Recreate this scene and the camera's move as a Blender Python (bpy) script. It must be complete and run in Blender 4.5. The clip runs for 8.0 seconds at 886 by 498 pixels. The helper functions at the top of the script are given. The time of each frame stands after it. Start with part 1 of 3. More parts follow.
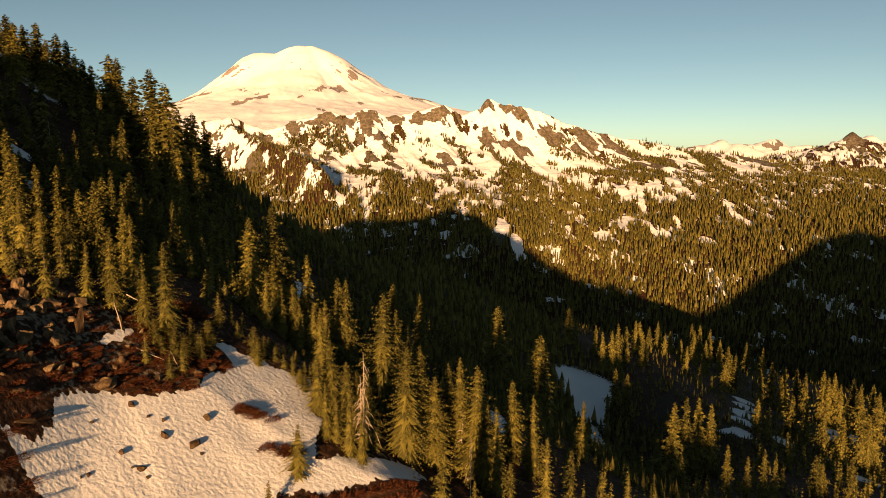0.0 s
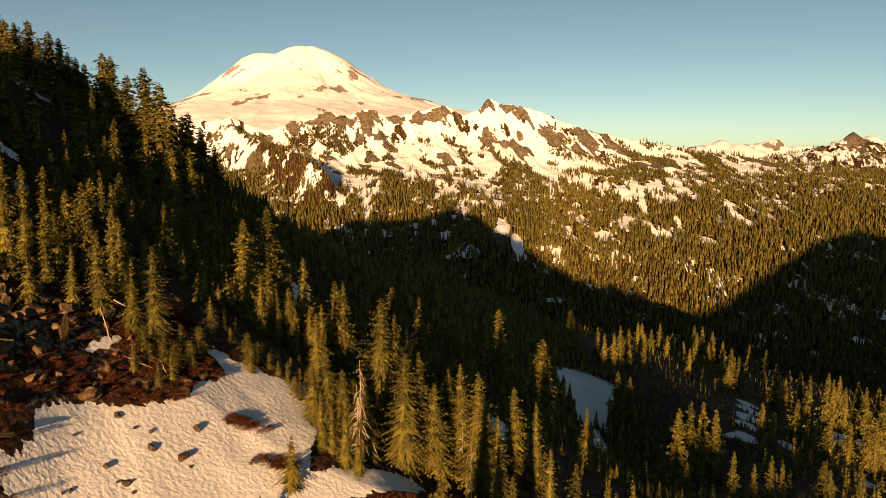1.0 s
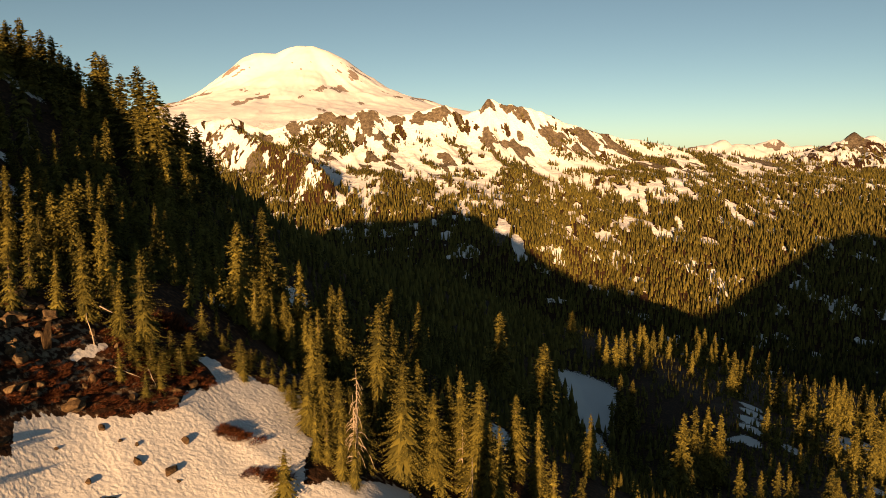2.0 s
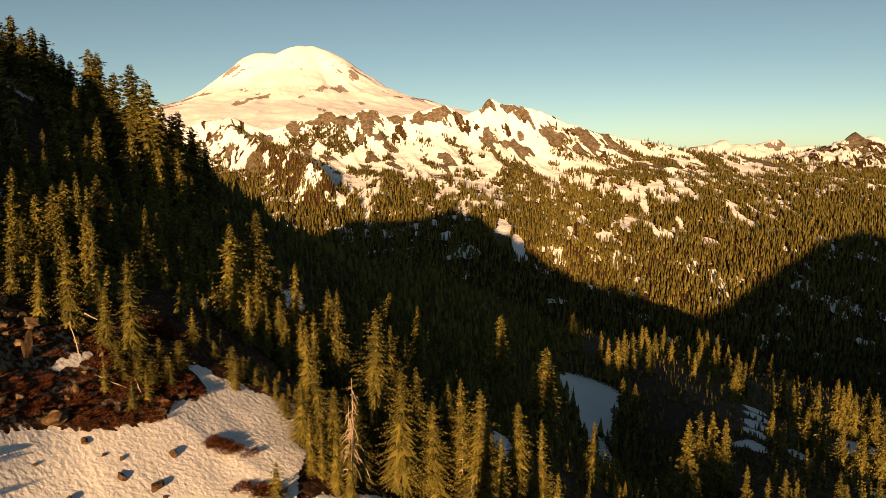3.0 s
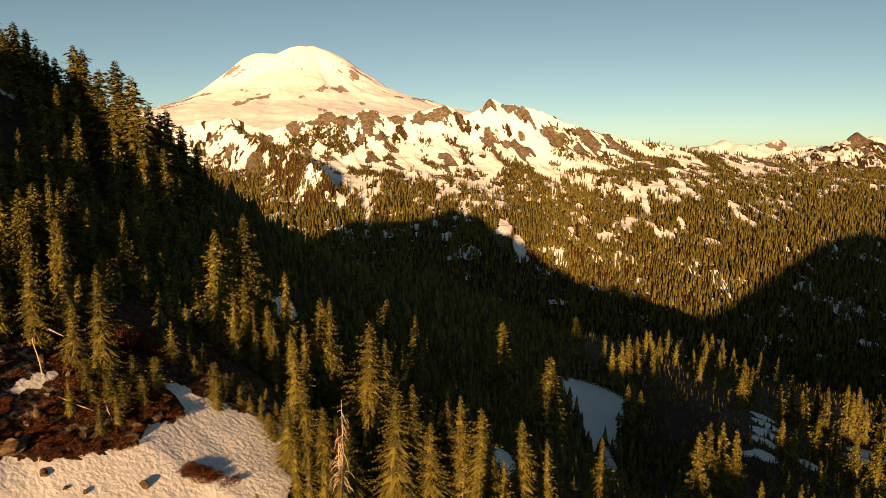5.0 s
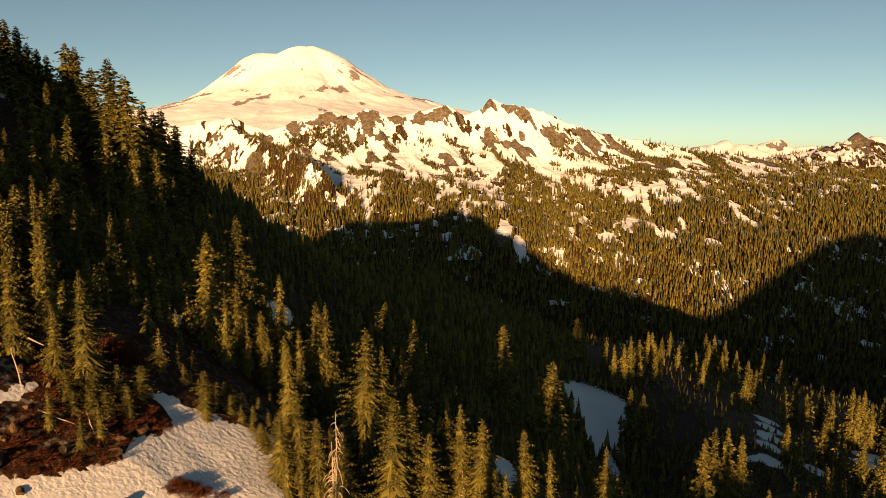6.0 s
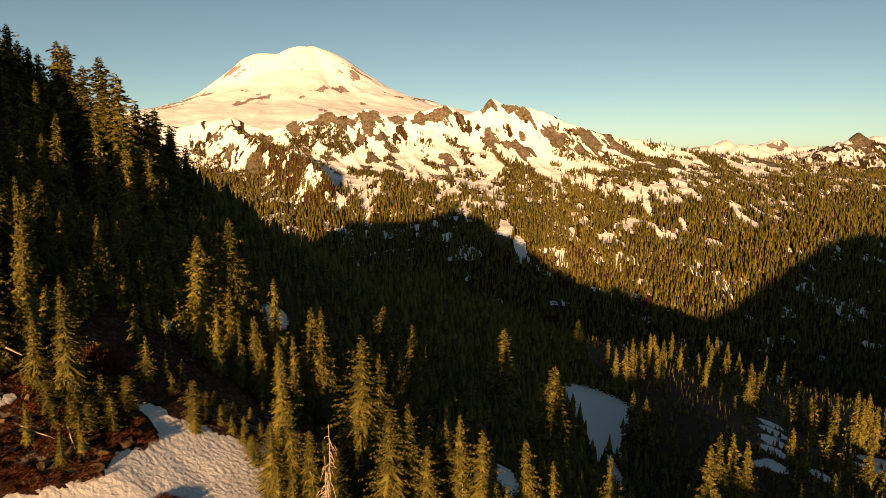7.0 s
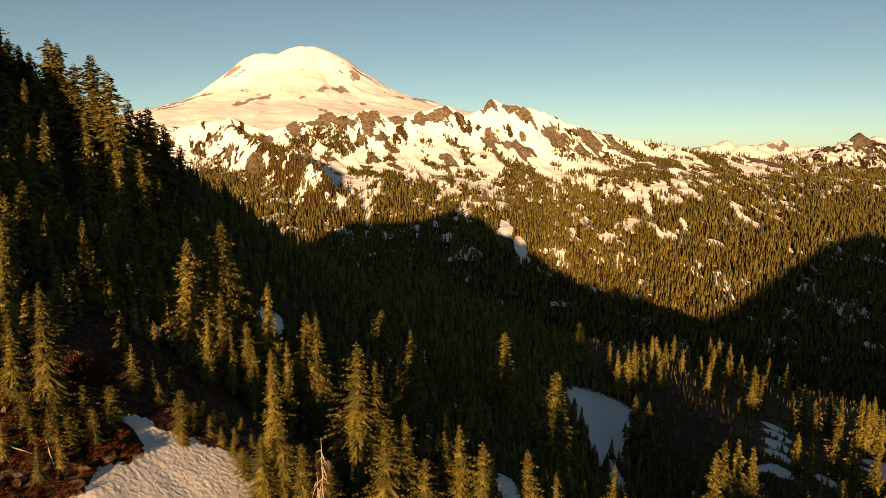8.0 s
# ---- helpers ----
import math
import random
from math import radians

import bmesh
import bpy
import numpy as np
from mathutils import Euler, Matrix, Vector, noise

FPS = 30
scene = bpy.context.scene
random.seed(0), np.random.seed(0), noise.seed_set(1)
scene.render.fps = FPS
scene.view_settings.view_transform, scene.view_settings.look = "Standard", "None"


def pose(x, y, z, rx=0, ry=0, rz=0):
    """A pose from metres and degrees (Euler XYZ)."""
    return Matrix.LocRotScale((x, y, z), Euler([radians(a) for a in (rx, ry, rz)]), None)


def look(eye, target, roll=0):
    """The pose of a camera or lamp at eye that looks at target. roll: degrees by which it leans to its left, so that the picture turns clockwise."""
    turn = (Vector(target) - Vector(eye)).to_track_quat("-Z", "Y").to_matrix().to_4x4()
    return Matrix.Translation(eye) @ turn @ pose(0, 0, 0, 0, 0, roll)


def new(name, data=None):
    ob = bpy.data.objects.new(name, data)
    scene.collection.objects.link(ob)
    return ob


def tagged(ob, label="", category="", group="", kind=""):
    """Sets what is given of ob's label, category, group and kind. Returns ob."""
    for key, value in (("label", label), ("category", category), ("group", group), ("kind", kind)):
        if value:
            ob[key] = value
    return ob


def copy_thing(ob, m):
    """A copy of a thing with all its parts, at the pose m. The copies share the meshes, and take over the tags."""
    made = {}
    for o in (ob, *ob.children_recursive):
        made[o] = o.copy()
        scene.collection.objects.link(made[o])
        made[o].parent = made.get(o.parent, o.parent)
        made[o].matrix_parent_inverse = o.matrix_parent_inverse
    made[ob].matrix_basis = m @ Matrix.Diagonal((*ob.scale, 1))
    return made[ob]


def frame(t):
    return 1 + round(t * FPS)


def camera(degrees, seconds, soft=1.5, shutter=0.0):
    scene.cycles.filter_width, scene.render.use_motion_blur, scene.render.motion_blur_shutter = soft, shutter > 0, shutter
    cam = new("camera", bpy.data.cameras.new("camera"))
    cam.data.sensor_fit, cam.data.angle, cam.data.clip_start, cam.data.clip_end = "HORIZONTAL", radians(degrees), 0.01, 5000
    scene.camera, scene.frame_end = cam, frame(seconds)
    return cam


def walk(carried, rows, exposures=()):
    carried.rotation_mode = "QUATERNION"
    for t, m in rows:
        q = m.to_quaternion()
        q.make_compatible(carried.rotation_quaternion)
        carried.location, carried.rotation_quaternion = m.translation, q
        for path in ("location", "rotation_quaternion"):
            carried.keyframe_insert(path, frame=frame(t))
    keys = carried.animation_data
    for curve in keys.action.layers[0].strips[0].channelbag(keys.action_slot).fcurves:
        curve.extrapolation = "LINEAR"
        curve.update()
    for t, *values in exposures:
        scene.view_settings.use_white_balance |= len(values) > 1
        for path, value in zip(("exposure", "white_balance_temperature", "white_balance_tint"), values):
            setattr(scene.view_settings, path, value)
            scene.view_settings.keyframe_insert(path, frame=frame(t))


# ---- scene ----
# ---------------------------------------------------------------- camera
cam = camera(65.0, 8.0, soft=0.85)
PITCH = -8.09
ROWS = [  # seconds, x, y, z, yaw, pitch
    (0.0, 0.0, 0.0, 0.0, 0.0, 0.0),
    (1.0, 0.082, 2.752, -0.008, 0.031, 0.008),
    (2.0, 0.167, 5.545, -0.001, 0.061, 0.013),
    (3.0, 0.26, 8.363, 0.014, 0.091, 0.018),
    (4.0, 0.36, 11.189, 0.033, 0.12, 0.023),
    (5.0, 0.468, 14.006, 0.049, 0.148, 0.03),
    (6.0, 0.585, 16.795, 0.059, 0.174, 0.038),
    (7.0, 0.714, 19.541, 0.055, 0.198, 0.051),
    (8.0, 0.855, 22.226, 0.033, 0.221, 0.068),
]
EXPOSURE, KELVIN, TINT = 1.2, 8900, -3
walk(cam, [(t, pose(x, y, z, 90 + PITCH + pitch, 0, yaw)) for t, x, y, z, yaw, pitch in ROWS],
     exposures=((0.0, EXPOSURE, KELVIN, TINT), (8.0, EXPOSURE, KELVIN, TINT)))

# ---------------------------------------------------------------- sky and sun: low morning sun behind and to one side
world = bpy.data.worlds.new("world")
scene.world = world
world.use_nodes = True
sky = world.node_tree.nodes.new("ShaderNodeTexSky")
sky.sky_type, sky.sun_disc = "NISHITA", False
sky.sun_elevation, sky.sun_rotation = radians(8.8), radians(190.5)
sky.altitude, sky.air_density, sky.dust_density, sky.ozone_density = 1600, 0.60, 0.9, 0.95
world.node_tree.nodes["Background"].inputs["Strength"].default_value = 0.05
world.node_tree.links.new(sky.outputs[0], world.node_tree.nodes["Background"].inputs["Color"])
sun = new("sun", bpy.data.lights.new("sun", "SUN"))
sun.data.energy, sun.data.angle, sun.data.color = 5.0, radians(0.5), (1.0, 0.59, 0.37)
sun.matrix_world = look((-math.sin(radians(10.5)) * 100, -math.cos(radians(10.5)) * 100, 100 * math.tan(radians(8.8))), (0, 0, 0))

# ---------------------------------------------------------------- materials


def material(name, rough=0.9):
    m = bpy.data.materials.new(name)
    m.use_nodes = True
    b = m.node_tree.nodes["Principled BSDF"]
    b.inputs["Roughness"].default_value = rough
    b.inputs["Specular IOR Level"].default_value = 0.15
    return m, m.node_tree.nodes, m.node_tree.links, b


def add_noise(nodes, links, scale, detail=4.0, vector=None, rough=0.55):
    n = nodes.new("ShaderNodeTexNoise")
    n.inputs["Scale"].default_value, n.inputs["Detail"].default_value, n.inputs["Roughness"].default_value = scale, detail, rough
    if vector:
        links.new(vector, n.inputs["Vector"])
    return n.outputs["Fac"]


def ramp(nodes, links, value, *stops):
    r = nodes.new("ShaderNodeValToRGB")
    while len(r.color_ramp.elements) < len(stops):
        r.color_ramp.elements.new(0.5)
    for e, (p, c) in zip(r.color_ramp.elements, stops):
        e.position, e.color = p, (*c, 1)
    links.new(value, r.inputs[0])
    return r.outputs[0]


def mixed(nodes, links, fac, a, b):
    m = nodes.new("ShaderNodeMix")
    m.data_type = "RGBA"
    links.new(fac, m.inputs[0])
    links.new(a, m.inputs[6])
    links.new(b, m.inputs[7])
    return m.outputs[2]


def calc(nodes, links, op, a, b):
    m = nodes.new("ShaderNodeMath")
    m.operation = op
    for k, v in enumerate((a, b)):
        if isinstance(v, (int, float)):
            m.inputs[k].default_value = v
        else:
            links.new(v, m.inputs[k])
    return m.outputs[0]


def bumped(nodes, links, shader, value, distance, strength=0.6):
    b = nodes.new("ShaderNodeBump")
    b.inputs["Distance"].default_value, b.inputs["Strength"].default_value = distance, strength
    links.new(value, b.inputs["Height"])
    links.new(b.outputs[0], shader.inputs["Normal"])


def ground_material():
    """Snow, bare rock and forest litter, by the ground's cover of each."""
    m, n, l, b = material("mountain_ground")
    pos = n.new("ShaderNodeNewGeometry").outputs["Position"]
    cover = {}
    for k in ("snow", "rock", "far", "pale"):
        a = n.new("ShaderNodeAttribute")
        a.attribute_name = k
        cover[k] = a.outputs["Fac"]
    fine, mid, big = add_noise(n, l, 1.6, 6, pos), add_noise(n, l, 0.14, 6, pos, 0.65), add_noise(n, l, 0.02, 5, pos)
    breakup = mixed(n, l, cover["far"], fine, mid)
    litter = ramp(n, l, fine, (0.3, (0.014, 0.008, 0.005)), (0.5, (0.036, 0.017, 0.009)), (0.72, (0.10, 0.05, 0.026)))
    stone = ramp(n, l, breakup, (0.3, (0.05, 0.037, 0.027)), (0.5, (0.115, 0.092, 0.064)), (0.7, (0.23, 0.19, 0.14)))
    # rock turns paler with distance, through the pale cover
    pale_stone = ramp(n, l, breakup, (0.3, (0.16, 0.125, 0.105)), (0.7, (0.40, 0.33, 0.29)))
    stone = mixed(n, l, cover["pale"], stone, pale_stone)
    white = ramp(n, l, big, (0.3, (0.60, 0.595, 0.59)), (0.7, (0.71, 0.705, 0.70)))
    # a brighter white for distant snow, blended in by the far cover
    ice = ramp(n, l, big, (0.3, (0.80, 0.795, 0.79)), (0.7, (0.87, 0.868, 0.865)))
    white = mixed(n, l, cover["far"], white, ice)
    edge = calc(n, l, "ADD", cover["rock"], calc(n, l, "MULTIPLY", calc(n, l, "SUBTRACT", breakup, 0.5), 1.4))
    bare = mixed(n, l, ramp(n, l, edge, (0.45, (0, 0, 0)), (0.55, (1, 1, 1))), litter, stone)
    edge = calc(n, l, "ADD", cover["snow"], calc(n, l, "MULTIPLY", calc(n, l, "SUBTRACT", breakup, 0.5), 1.3))
    snowy = ramp(n, l, edge, (0.47, (0, 0, 0)), (0.53, (1, 1, 1)))
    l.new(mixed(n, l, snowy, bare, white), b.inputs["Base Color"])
    cups = add_noise(n, l, 2.2, 3, pos)
    rise = calc(n, l, "ADD", calc(n, l, "MULTIPLY", mid, 16.0), calc(n, l, "MULTIPLY", big, 60.0))
    bumped(n, l, b, calc(n, l, "ADD", cups, calc(n, l, "MULTIPLY", rise, calc(n, l, "SUBTRACT", cover["far"], calc(n, l, "MULTIPLY", cover["pale"], 1.0)))), 0.22, 0.6)
    return m


def needle_material(name, dark, bright, through_light=0.25):
    """Needles or twigs, each spray its own shade; some of the light passes through them."""
    m, n, l, b = material(name, 0.85)
    b.inputs["Specular IOR Level"].default_value = 0.05
    geo = n.new("ShaderNodeNewGeometry")
    info = n.new("ShaderNodeObjectInfo")
    v = calc(n, l, "ADD", calc(n, l, "MULTIPLY", geo.outputs["Random Per Island"], 0.65),
             calc(n, l, "MULTIPLY", info.outputs["Random"], 0.35))
    colour = ramp(n, l, v, (0.1, dark), (0.9, bright))
    l.new(colour, b.inputs["Base Color"])
    leaf, both = n.new("ShaderNodeBsdfTranslucent"), n.new("ShaderNodeMixShader")
    both.inputs[0].default_value = through_light
    l.new(colour, leaf.inputs["Color"])
    l.new(b.outputs[0], both.inputs[1])
    l.new(leaf.outputs[0], both.inputs[2])
    l.new(both.outputs[0], n["Material Output"].inputs["Surface"])
    return m


def bark_material(name, dark, bright, scale=9.0):
    m, n, l, b = material(name, 0.9)
    pos = n.new("ShaderNodeTexCoord").outputs["Object"]
    g = add_noise(n, l, scale, 5, pos)
    l.new(ramp(n, l, g, (0.3, dark), (0.7, bright)), b.inputs["Base Color"])
    bumped(n, l, b, g, 0.05)
    return m


def rock_material(name, dark, middle, bright):
    m, n, l, b = material(name, 0.85)
    pos = n.new("ShaderNodeTexCoord").outputs["Object"]
    g, f = add_noise(n, l, 1.1, 6, pos, 0.65), add_noise(n, l, 7.0, 5, pos)
    v = calc(n, l, "ADD", calc(n, l, "MULTIPLY", g, 0.7), calc(n, l, "MULTIPLY", f, 0.3))
    l.new(ramp(n, l, v, (0.32, dark), (0.5, middle), (0.66, bright)), b.inputs["Base Color"])
    bumped(n, l, b, f, 0.06, 0.8)
    return m


GROUND = ground_material()
FIR = needle_material("fir_needles", (0.040, 0.042, 0.018), (0.265, 0.226, 0.060))
FAR_FIR = needle_material("far_fir_needles", (0.030, 0.031, 0.013), (0.205, 0.172, 0.048))
BARK = bark_material("fir_bark", (0.07, 0.05, 0.035), (0.2, 0.15, 0.11))
DEAD = bark_material("bleached_wood", (0.22, 0.175, 0.125), (0.46, 0.38, 0.29))
STONE = rock_material("lichened_stone", (0.030, 0.020, 0.012), (0.11, 0.072, 0.040), (0.27, 0.195, 0.11))
DARK_STONE = rock_material("dark_stone", (0.016, 0.011, 0.007), (0.055, 0.034, 0.018), (0.15, 0.10, 0.055))
SHRUB = needle_material("red_brown_twigs", (0.055, 0.020, 0.011), (0.15, 0.056, 0.027), 0.2)


# ---------------------------------------------------------------- terrain
# Heights are metres from the level at which the camera flies.
HASH = np.random.RandomState(7).rand(256, 256)


def grain(x, y, seed=0):
    """Smooth value noise, 0 to 1."""
    x, y = np.asarray(x, float) + seed * 17.31, np.asarray(y, float) - seed * 9.77
    i, j = np.floor(x).astype(int), np.floor(y).astype(int)
    u, v = x - i, y - j
    u, v = u * u * (3 - 2 * u), v * v * (3 - 2 * v)
    a, b = HASH[i % 256, j % 256], HASH[(i + 1) % 256, j % 256]
    c, d = HASH[i % 256, (j + 1) % 256], HASH[(i + 1) % 256, (j + 1) % 256]
    return (a * (1 - u) + b * u) * (1 - v) + (c * (1 - u) + d * u) * v


def fractal(x, y, size, octaves=4, seed=0, ridged=False):
    """Layered noise with features of that many metres, about -1 to 1."""
    total, weight, gain = 0.0, 0.0, 1.0
    for k in range(octaves):
        n = grain(np.asarray(x) / size * 2 ** k, np.asarray(y) / size * 2 ** k, seed + 3 * k) * 2 - 1
        total = total + gain * ((1 - 2 * np.abs(n)) if ridged else n)
        weight += gain
        gain *= 0.5
    return total / weight


def ease(a, b, v):
    t = np.clip((v - a) / (b - a), 0, 1)
    return t * t * (3 - 2 * t)


# height across the near slope, from the hill's top down to the valley
SLOPE_X = (-900, -480, -440, -410, -385, -290, -215, -185, -150, -120, -100, -85, -60, -33, -20, -9, 0, 10, 30, 46, 84, 120, 200, 400, 900)
SLOPE_Z = (-90, -60, -24, 4, 30, 34, 40, 62, 58, 36, 25, 15, -2, -19, -27, -33, -38, -43, -52, -58.5, -66, -79, -96, -170, -240)
# crest of the rocky range, and how high its foot and benches lie
CREST_X = (-1300, -850, -715, -640, -560, -515, -470, -375, -320, -250, -205, -145, -95, -35, 5, 55, 100, 119,
           135, 165, 225, 305, 410, 505, 610, 720, 900, 1150, 1500, 2200)
CREST_Z = (70, 62, 62, 78, 88, 66, 50, 78, 96, 90, 108, 86, 92, 106, 117, 92, 106, 140,
           134, 122, 109, 86, 46, 31, 12, -6, -30, -55, -60, -40)
RANGE_X = (-3000, -1500, -300, 300, 600, 900, 1180, 1240, 1276, 1310, 1420, 1495, 1530, 1580, 1700, 1800, 1950, 2060, 2600, 3200)
RANGE_Z = (60, 40, 10, -5, -10, 8, 10, 14, 40, 14, 14, 40, 38, 10, 0, 20, 48, 10, 40, 60)


# bare rock on the far range: x, y, and half the width and length
ROCKS = ((-540, 1842, 58, 26), (-488, 1852, 36, 22), (-392, 1866, 46, 26), (-332, 1884, 62, 20), (-236, 1882, 32, 32), (-200, 1852, 28, 42), (-160, 1830, 26, 46),
         (-122, 1886, 30, 20), (-40, 1882, 54, 20), (120, 1893, 24, 16), (170, 1894, 42, 8), (272, 1858, 22, 24), (305, 1850, 30, 20), (390, 1852, 56, 34), (345, 1812, 46, 22),
         (60, 1800, 26, 12), (172, 1802, 26, 15), (212, 1788, 26, 12), (92, 1165, 14, 40), (1470, 2515, 70, 40), (830, 1866, 76, 40))


def patches(x, y, table):
    v = 0 * x - 2.0
    for px, py, rx, ry in table:
        v = np.maximum(v, 1 - np.hypot((x - px) / rx, (y - py) / ry))
    return v


def near_height(x, y):
    z = np.interp(x, SLOPE_X, SLOPE_Z)
    left = 1 - ease(-55, 0, x)
    drop = -0.1 * np.clip(y - 110, 0, 220) - 0.5 * np.clip(y - 330, 0, None)
    hill = -0.36 * np.clip(y - 165, 0, None)
    z = z + drop * (1 - left) + hill * left
    z = z - (0.1 + 0.28 * ease(-40, -29, x)) * np.clip(70 - y, 0, 70) - 0.5 * np.clip(46 - y, 0, 400) * ease(0, -30, x) * ease(-75, -58, x) - 0.9 * np.clip(40 - np.abs(x), 0, 40) * ease(30, -40, y)
    z = z - 7.5 * np.exp(-((x - 48) / 45) ** 2 - ((y - 215) / 70) ** 2) - 11 * np.exp(-((x - 44) / 26) ** 2 - ((y - 172) / 45) ** 2) - 5.5 * np.exp(-((x + 15) / 12) ** 2 - ((y - 110) / 20) ** 2)
    # the last two rises lie out of view, added to shade the hillside
    z = z + 0.15 * np.clip(y - 70, 0, 14) * ease(-45, -33, x) * ease(-5, -14, x) * ease(106, 88, y) + 15.5 * np.exp(-((x + 90) / 16) ** 2 - ((y - 40) / 24) ** 2) + 9 * np.exp(-((x + 71) / 8) ** 2 - ((y - 44) / 18) ** 2)
    z = z + 1.6 * fractal(x, y, 34, 3, 1) + 0.35 * fractal(x, y, 6, 3, 2) * ease(400, 150, np.hypot(x, y))
    return z


def far_height(x, y):
    crest = np.interp(x, CREST_X, CREST_Z)
    bench = np.interp(x, (-900, -300, 0, 500, 1200), (-95, -62, -66, -66, -90))
    wall = np.interp(x, (-900, -160, 110, 330, 700, 1300), (-190, -172, -150, -165, -150, -150))
    floor = -268 + 0 * x
    y1 = 1180 + 60 * fractal(x, 0 * x, 500, 2, 5)
    t = np.clip((y - 860) / (y1 - 860), 0, 1)
    lower = floor + (wall - floor) * t
    t2 = np.clip((y - y1) / (1600 - y1), 0, 1)
    middle = wall + (bench - wall) * t2
    t3 = np.clip((y - 1600) / 300, 0, 1)
    upper = bench + (crest - bench) * (0.42 * t3 + 0.58 * t3 ** 3)
    z = np.where(y < y1, lower, np.where(y < 1600, middle, upper))
    back = crest - 0.3 * np.clip(y - 1900, 0, 400)
    rng = np.interp(x, RANGE_X, RANGE_Z)
    t4 = np.clip((y - 2300) / 900, 0, 1)
    far = (crest - 120) + (rng - crest + 120) * t4 ** 1.5
    far = np.where(y > 3200, rng - 0.12 * (y - 3200), far)
    z = np.where(y > 1900, np.where(y > 2300, far, back), z)
    rough = ease(900, 1500, y)
    gully = fractal(x + 0.35 * y, y * 0.35, 150, 4, 11, True)
    z = z + rough * (15 * gully + 5 * fractal(x, y, 60, 4, 12)) * (1 - 0.75 * ease(1780, 1900, y) * ease(2050, 1900, y))
    z = z + (1 - rough) * 10 * fractal(x, y, 130, 3, 13)
    z = z + 16 * fractal(x + 0.3 * y, y * 0.5, 95, 4, 19, True) * ease(2500, 2800, y) * ease(3500, 3300, y)
    peaks = ease(1820, 1895, y) * ease(1990, 1905, y) * ease(30, 80, crest)
    z = z + peaks * 8 * fractal(x + 0.4 * y, y * 0.4, 52, 5, 14, True)
    z = z + ease(1640, 1760, y) * ease(1985, 1900, y) * ease(10, 60, crest) * 9 * (fractal(x + 0.3 * y, y * 0.4, 48, 4, 17, True) - 0.2) * (1 - peaks)
    craggy = ease(-0.3, 0.3, patches(x, y, ROCKS))
    z = z + 6.5 * craggy * (fractal(x + 0.5 * y, y * 0.55, 26, 4, 18, True) - 0.1)
    # a wooded spur that runs down from the crest, and a crag on the far side of the valley
    along = np.clip((1880 - y) / 430, 0, 1)
    side = x - (-575 + 330 * along)
    z = z + 62 * np.exp(-(side / np.where(side > 0, 22, 50)) ** 2) * ease(1895, 1800, y) * ease(1380, 1480, y)
    r = np.hypot((x - 1470) * 0.8, y - 2530) + 14 * fractal(x, y, 90, 3, 15)
    crag = np.interp(r, (0, 12, 40, 100, 300, 700), (66, 54, 26, -6, -60, -150)) + 22 * fractal(x, y, 46, 4, 16, True) * ease(0, 60, r)
    return np.where(y > 1905, np.maximum(z, crag), z)


def volcano_height(x, y):
    """A broad snow dome with a shoulder on one side."""
    dx, dy = x + 893, (y - 4640) * 0.9
    r, a = np.hypot(dx, dy), np.arctan2(dy, dx)
    w = r + ease(100, 500, r) * 26 * fractal(x, y, 240, 4, 21)
    one = np.interp(w, (0, 55, 160, 275, 390, 540, 650, 800, 950, 1300, 2600), (668, 664, 628, 572, 488, 390, 345, 308, 260, 180, -200))
    other = np.interp(w, (0, 50, 110, 190, 270, 325, 385, 440, 545, 645, 780, 1150, 2400), (668, 667, 652, 612, 616, 606, 578, 534, 444, 364, 278, 160, -250))
    front = np.interp(w, (0, 50, 140, 300, 500, 800, 1300, 2600), (664, 656, 600, 480, 370, 262, 160, -200))
    c = np.cos(a)
    z = front + ease(0.45, 1, c) * (one - front) + ease(-0.6, -1, c) * (other - front)
    ribs = fractal(a * 5, r * 0.003, 1.0, 4, 22, True)
    return z + (ribs * 12 + 4 * fractal(x, y, 60, 3, 23)) * ease(150, 500, r)


# ridge behind the camera, out of view: the sun comes over it, and it shades the valley
SUN_TURN, SUN_RISE = 10.5, 8.8
SHADE_U = (-1200, -700, -468, -446, -418, -329, -265, -240, -222, -190, -158, -129, -112, -92, -69, -56, -20, 35, 77, 116, 138, 170, 205, 244, 299, 354, 403, 484, 534, 900, 1400)
SHADE_H = (-60, -60, 18, 42, 70, 70, 74, 91, 97, 82, 50, 20, 9, -1, -8, -17, -29, -39, -48, -60, -70, -69, -61, -41, -8, 20, 47, 70, 60, 60, 60)


def back_height(x, y):
    """A ridge 420 m behind, with the crest that its shadow on the far valley shows."""
    a = radians(SUN_TURN)
    u, s = x * math.cos(a) - y * math.sin(a), y * math.cos(a) + x * math.sin(a)
    crest = np.interp(u, SHADE_U, SHADE_H) + 420 * math.tan(radians(SUN_RISE))
    return np.where(s > -420, crest - 0.62 * (s + 420), crest + 0.25 * (s + 420)) + 1.5 * fractal(x, y, 40, 3, 31) - 1


def height(x, y):
    x, y = np.asarray(x, float), np.asarray(y, float)
    z = np.maximum(near_height(x, y), far_height(x, y))
    z = np.where(y < 700, np.where(y > 520, np.maximum(near_height(x, y), -268 + 10 * fractal(x, y, 130, 3, 13)), np.maximum(near_height(x, y), -268)), z)
    z = np.where(y > 2600, np.maximum(z, volcano_height(x, y)), z)
    return np.where(y < 60, np.maximum(z, back_height(x, y)), z)


